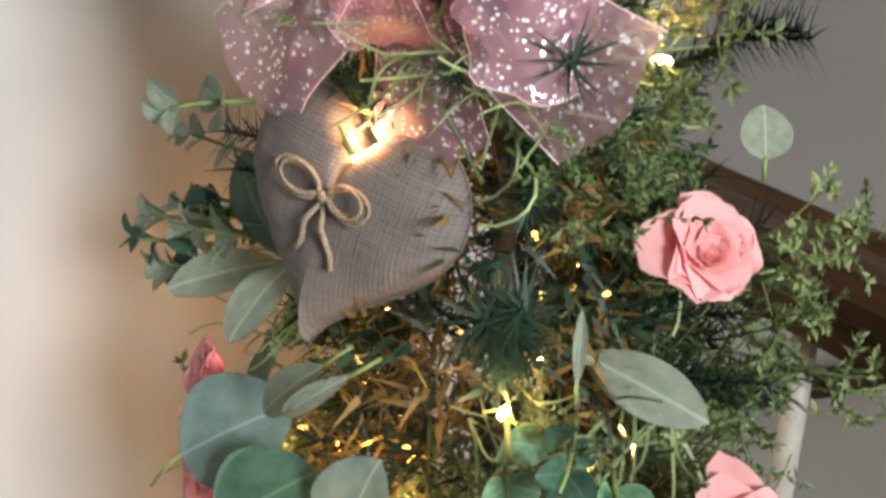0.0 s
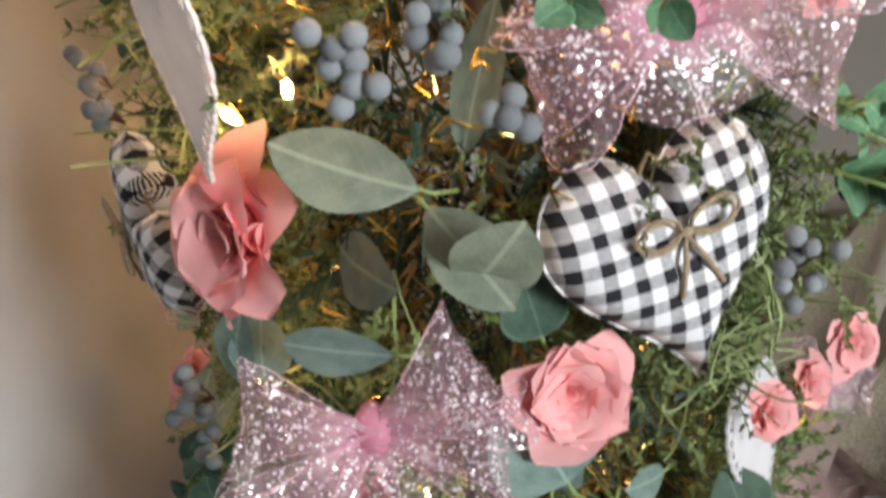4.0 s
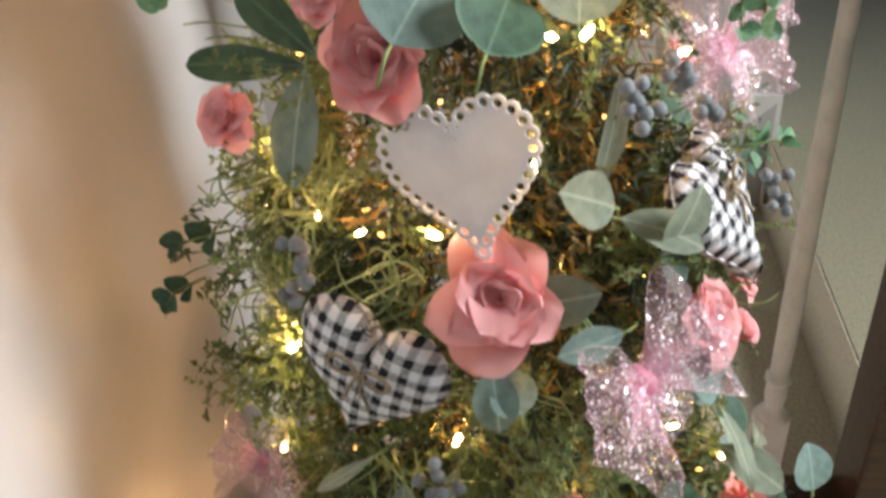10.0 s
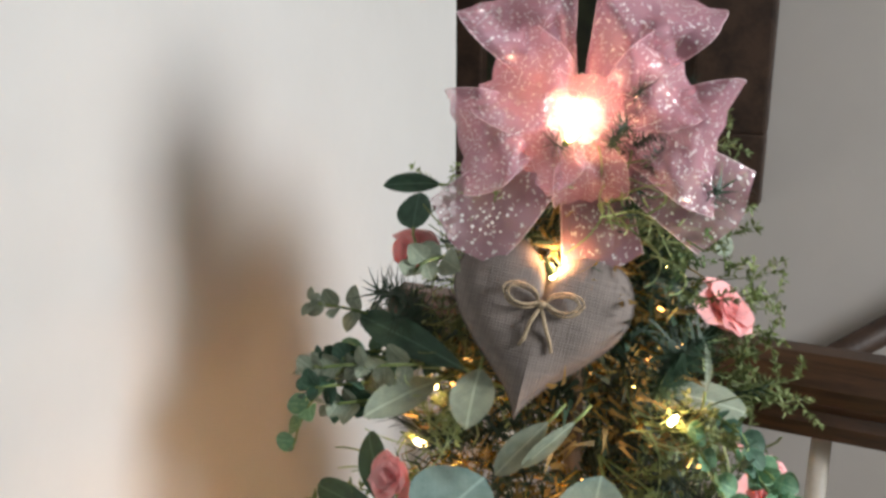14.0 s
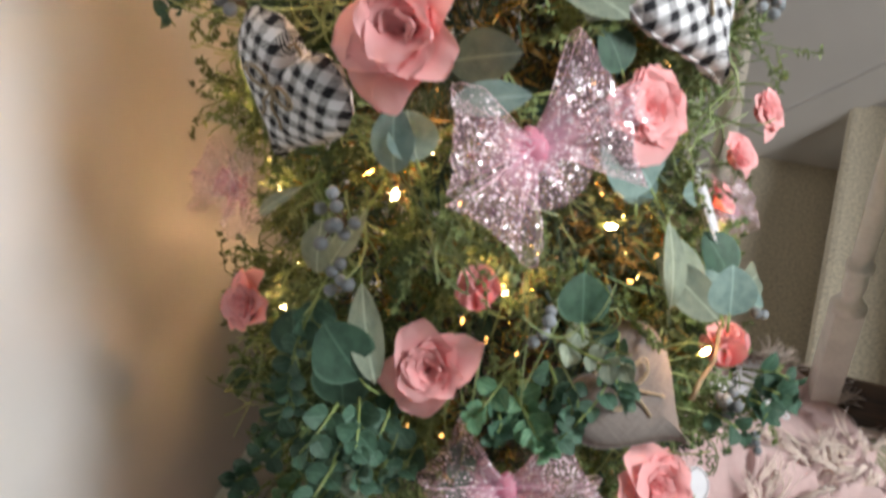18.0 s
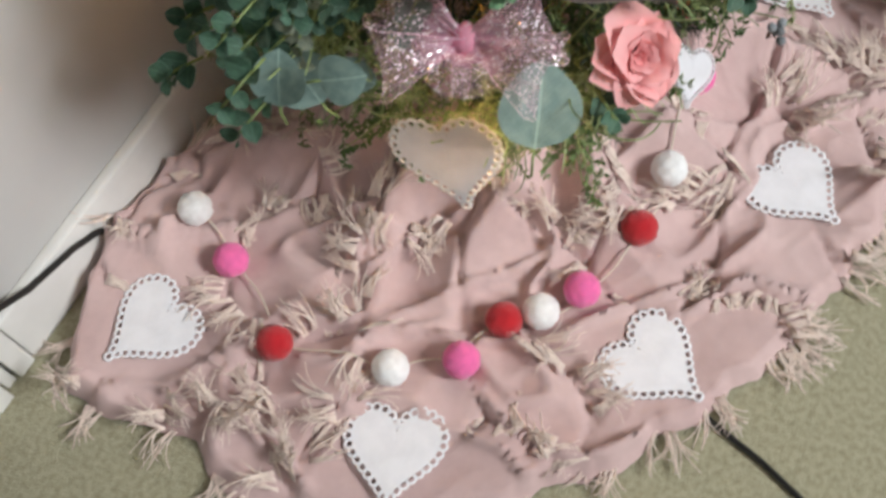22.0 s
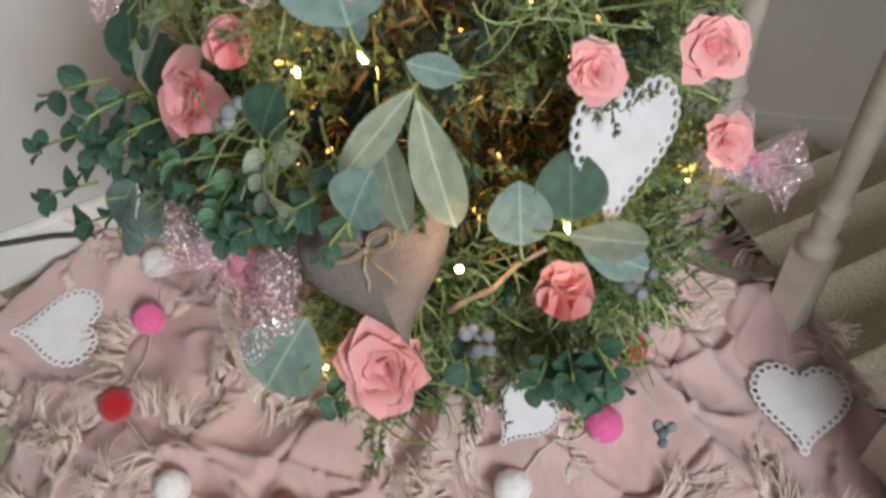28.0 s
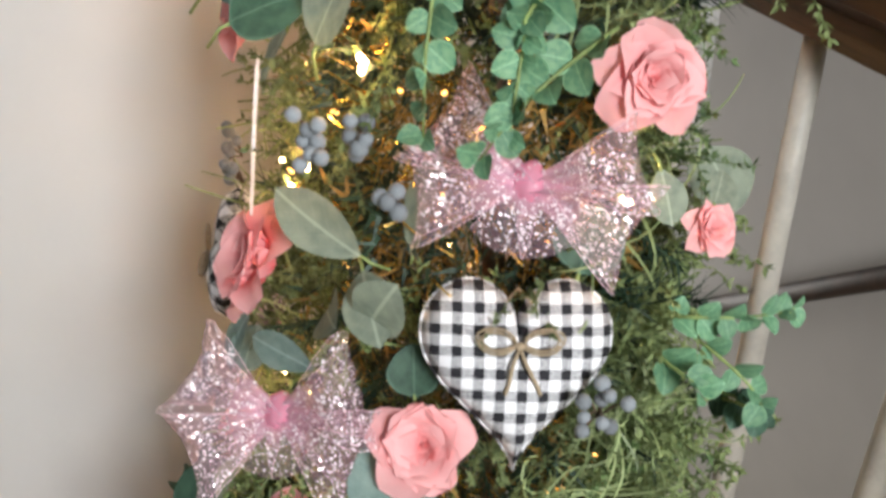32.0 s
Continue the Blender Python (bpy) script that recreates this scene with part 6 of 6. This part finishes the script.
def tuft_mesh(seed, tassels, length):
    """A few frayed tassels side by side, each a loose twist of threads."""
    rng = random.Random(seed)
    t = bmesh.new()
    for k in range(tassels):
        x = (k - (tassels - 1) / 2) * 0.0085 + rng.uniform(-0.002, 0.002)
        a0, b0 = rng.uniform(-0.45, 0.45), rng.uniform(-1.3, 1.3)
        for i in range(7):
            long = length * rng.uniform(0.75, 1.15)
            a, b = a0 + rng.uniform(-0.16, 0.16), b0 + rng.uniform(-1.0, 1.0)
            pts = [Vector((x + rng.uniform(-0.003, 0.003), 0, 0.001))]
            for j in range(5):
                a2 = a + b * j / 4
                pts.append(pts[-1] + Vector((math.sin(a2), math.cos(a2), rng.uniform(0.0, 0.2) if j < 2 else rng.uniform(-0.12, 0.05))) * long / 5)
            tube(pts, 0.0009, 4, t, 0.5)
    return to_mesh(t, "fringe_tuft", FRINGE)


TUFTS = [tuft_mesh(s, 2 + s % 3, 0.042) for s in (1, 2, 3, 4, 5, 6)]
fr_rng = random.Random(12)
deg = -156.0
for k in range(60):
    deg += fr_rng.choice((2.2, 3.0, 4.5, 7.5, 11.0))
    if deg > 70:
        break
    a = radians(deg)
    r = blanket_reach(deg) - 0.006
    x, y = HUB.x + r * math.cos(a), HUB.y + r * math.sin(a)
    if x * 0.963 - y * 0.27 < -0.18:
        continue
    part("fringe_tuft", TUFTS[fr_rng.randrange(6)], None, blanket, m=Matrix.Translation((x, y, 0.006)) @ Matrix.Rotation(a - math.pi / 2 + fr_rng.uniform(-0.5, 0.5), 4, "Z"))
tufts = []
for strip in range(9000):
    deg, f = fr_rng.uniform(-157, 64), math.sqrt(fr_rng.uniform(0.05, 0.97))
    x, y = HUB.x + blanket_reach(deg) * f * math.cos(radians(deg)), HUB.y + blanket_reach(deg) * f * math.sin(radians(deg))
    (d0, c0), (d1, c1) = patch_at(x, y)
    if d1 - d0 < 0.012 and (c0[2] + c1[2]) > -0.8 and x * 0.963 - y * 0.27 > -0.17 and all(math.hypot(x - p, y - q) > 0.016 for p, q, _ in tufts):
        way = math.atan2(c1[1] - c0[1], c1[0] - c0[0]) - math.pi / 2 + (math.pi if c0[2] > c1[2] else 0)
        tufts.append((x, y, way))
for x, y, way in tufts[:280]:
    if not (any((Vector(c) - Vector((x, y))).length < 0.066 for c, _ in FLOOR_HEARTS) or any((Vector(c) - Vector((x, y))).length < 0.026 for c, _ in POMPOMS)):
        e = 0.008
        n = Vector((-(blanket_height(x + e, y) - blanket_height(x - e, y)) / (2 * e), -(blanket_height(x, y + e) - blanket_height(x, y - e)) / (2 * e), 1)).normalized()
        m = n.to_track_quat("Z", "Y").to_matrix().to_4x4()
        part("fringe_tuft", TUFTS[fr_rng.randrange(6)], None, blanket, m=Matrix.Translation(Vector((x, y, blanket_height(x, y) + 0.006))) @ m @ Matrix.Rotation(way + fr_rng.uniform(-0.5, 0.5), 4, "Z"))

# ---------------------------------------------------------------- on the blanket
for (x, y), up in FLOOR_HEARTS:
    top = max(blanket_height(x + dx, y + dy) for dx in (-0.03, 0, 0.03) for dy in (-0.03, 0, 0.03))
    u = Vector((up[0], up[1], 0)).normalized()
    doily((x, y, top + 0.003), (0, 0, 1), u, 0.1, "white lace edged heart lying on the pink blanket", "lace hearts on the blanket")

POM_ME = {}
for key, colour, word in (("w", (0.94, 0.93, 0.92), "white"), ("p", (0.9, 0.16, 0.42), "hot pink"), ("r", (0.5, 0.012, 0.02), "red")):
    b = bmesh.new()
    bmesh.ops.create_icosphere(b, subdivisions=4, radius=0.0185)
    for v in b.verts:
        v.co *= 1 + 0.05 * noise.noise(v.co * 130) + 0.05 * noise.noise(v.co * 500)
    POM_ME[key] = to_mesh(b, "pompom", mat(word.replace(" ", "_") + "_wool_felt", colour, 1.0, 0.08, 120, 0.4, 0.5, 900, sheen=0.4))
garland = thing("pompom_garland", "garland of white pink and red felt balls on cream string", "garland")
centres = []
for (x, y), key in POMPOMS:
    c = Vector((x, y, blanket_height(x, y) + 0.017))
    centres.append(c)
    part("pompom", POM_ME[key], None, garland, {"w": "white felt ball", "p": "hot pink felt ball", "r": "red felt ball"}[key], m=Matrix.Translation(c) @ Matrix.Rotation(x * 40, 4, (0.3, 0.5, 1)))
st_rng = random.Random(4)
for a, b in zip(centres, centres[1:]):
    side = (b - a).cross(Vector((0, 0, 1))).normalized() * st_rng.uniform(-0.012, 0.012) * min(1, (b - a).length / 0.06)
    pts = []
    for k in range(7):
        s = k / 6
        p = a.lerp(b, s) + side * math.sin(math.pi * s)
        p.z = max(blanket_height(p.x, p.y) + 0.007, a.z * (1 - s) + b.z * s - 0.03 * math.sin(math.pi * s))
        pts.append(p)
    part("string", tube(pts, 0.0011, 5), STRING, garland)
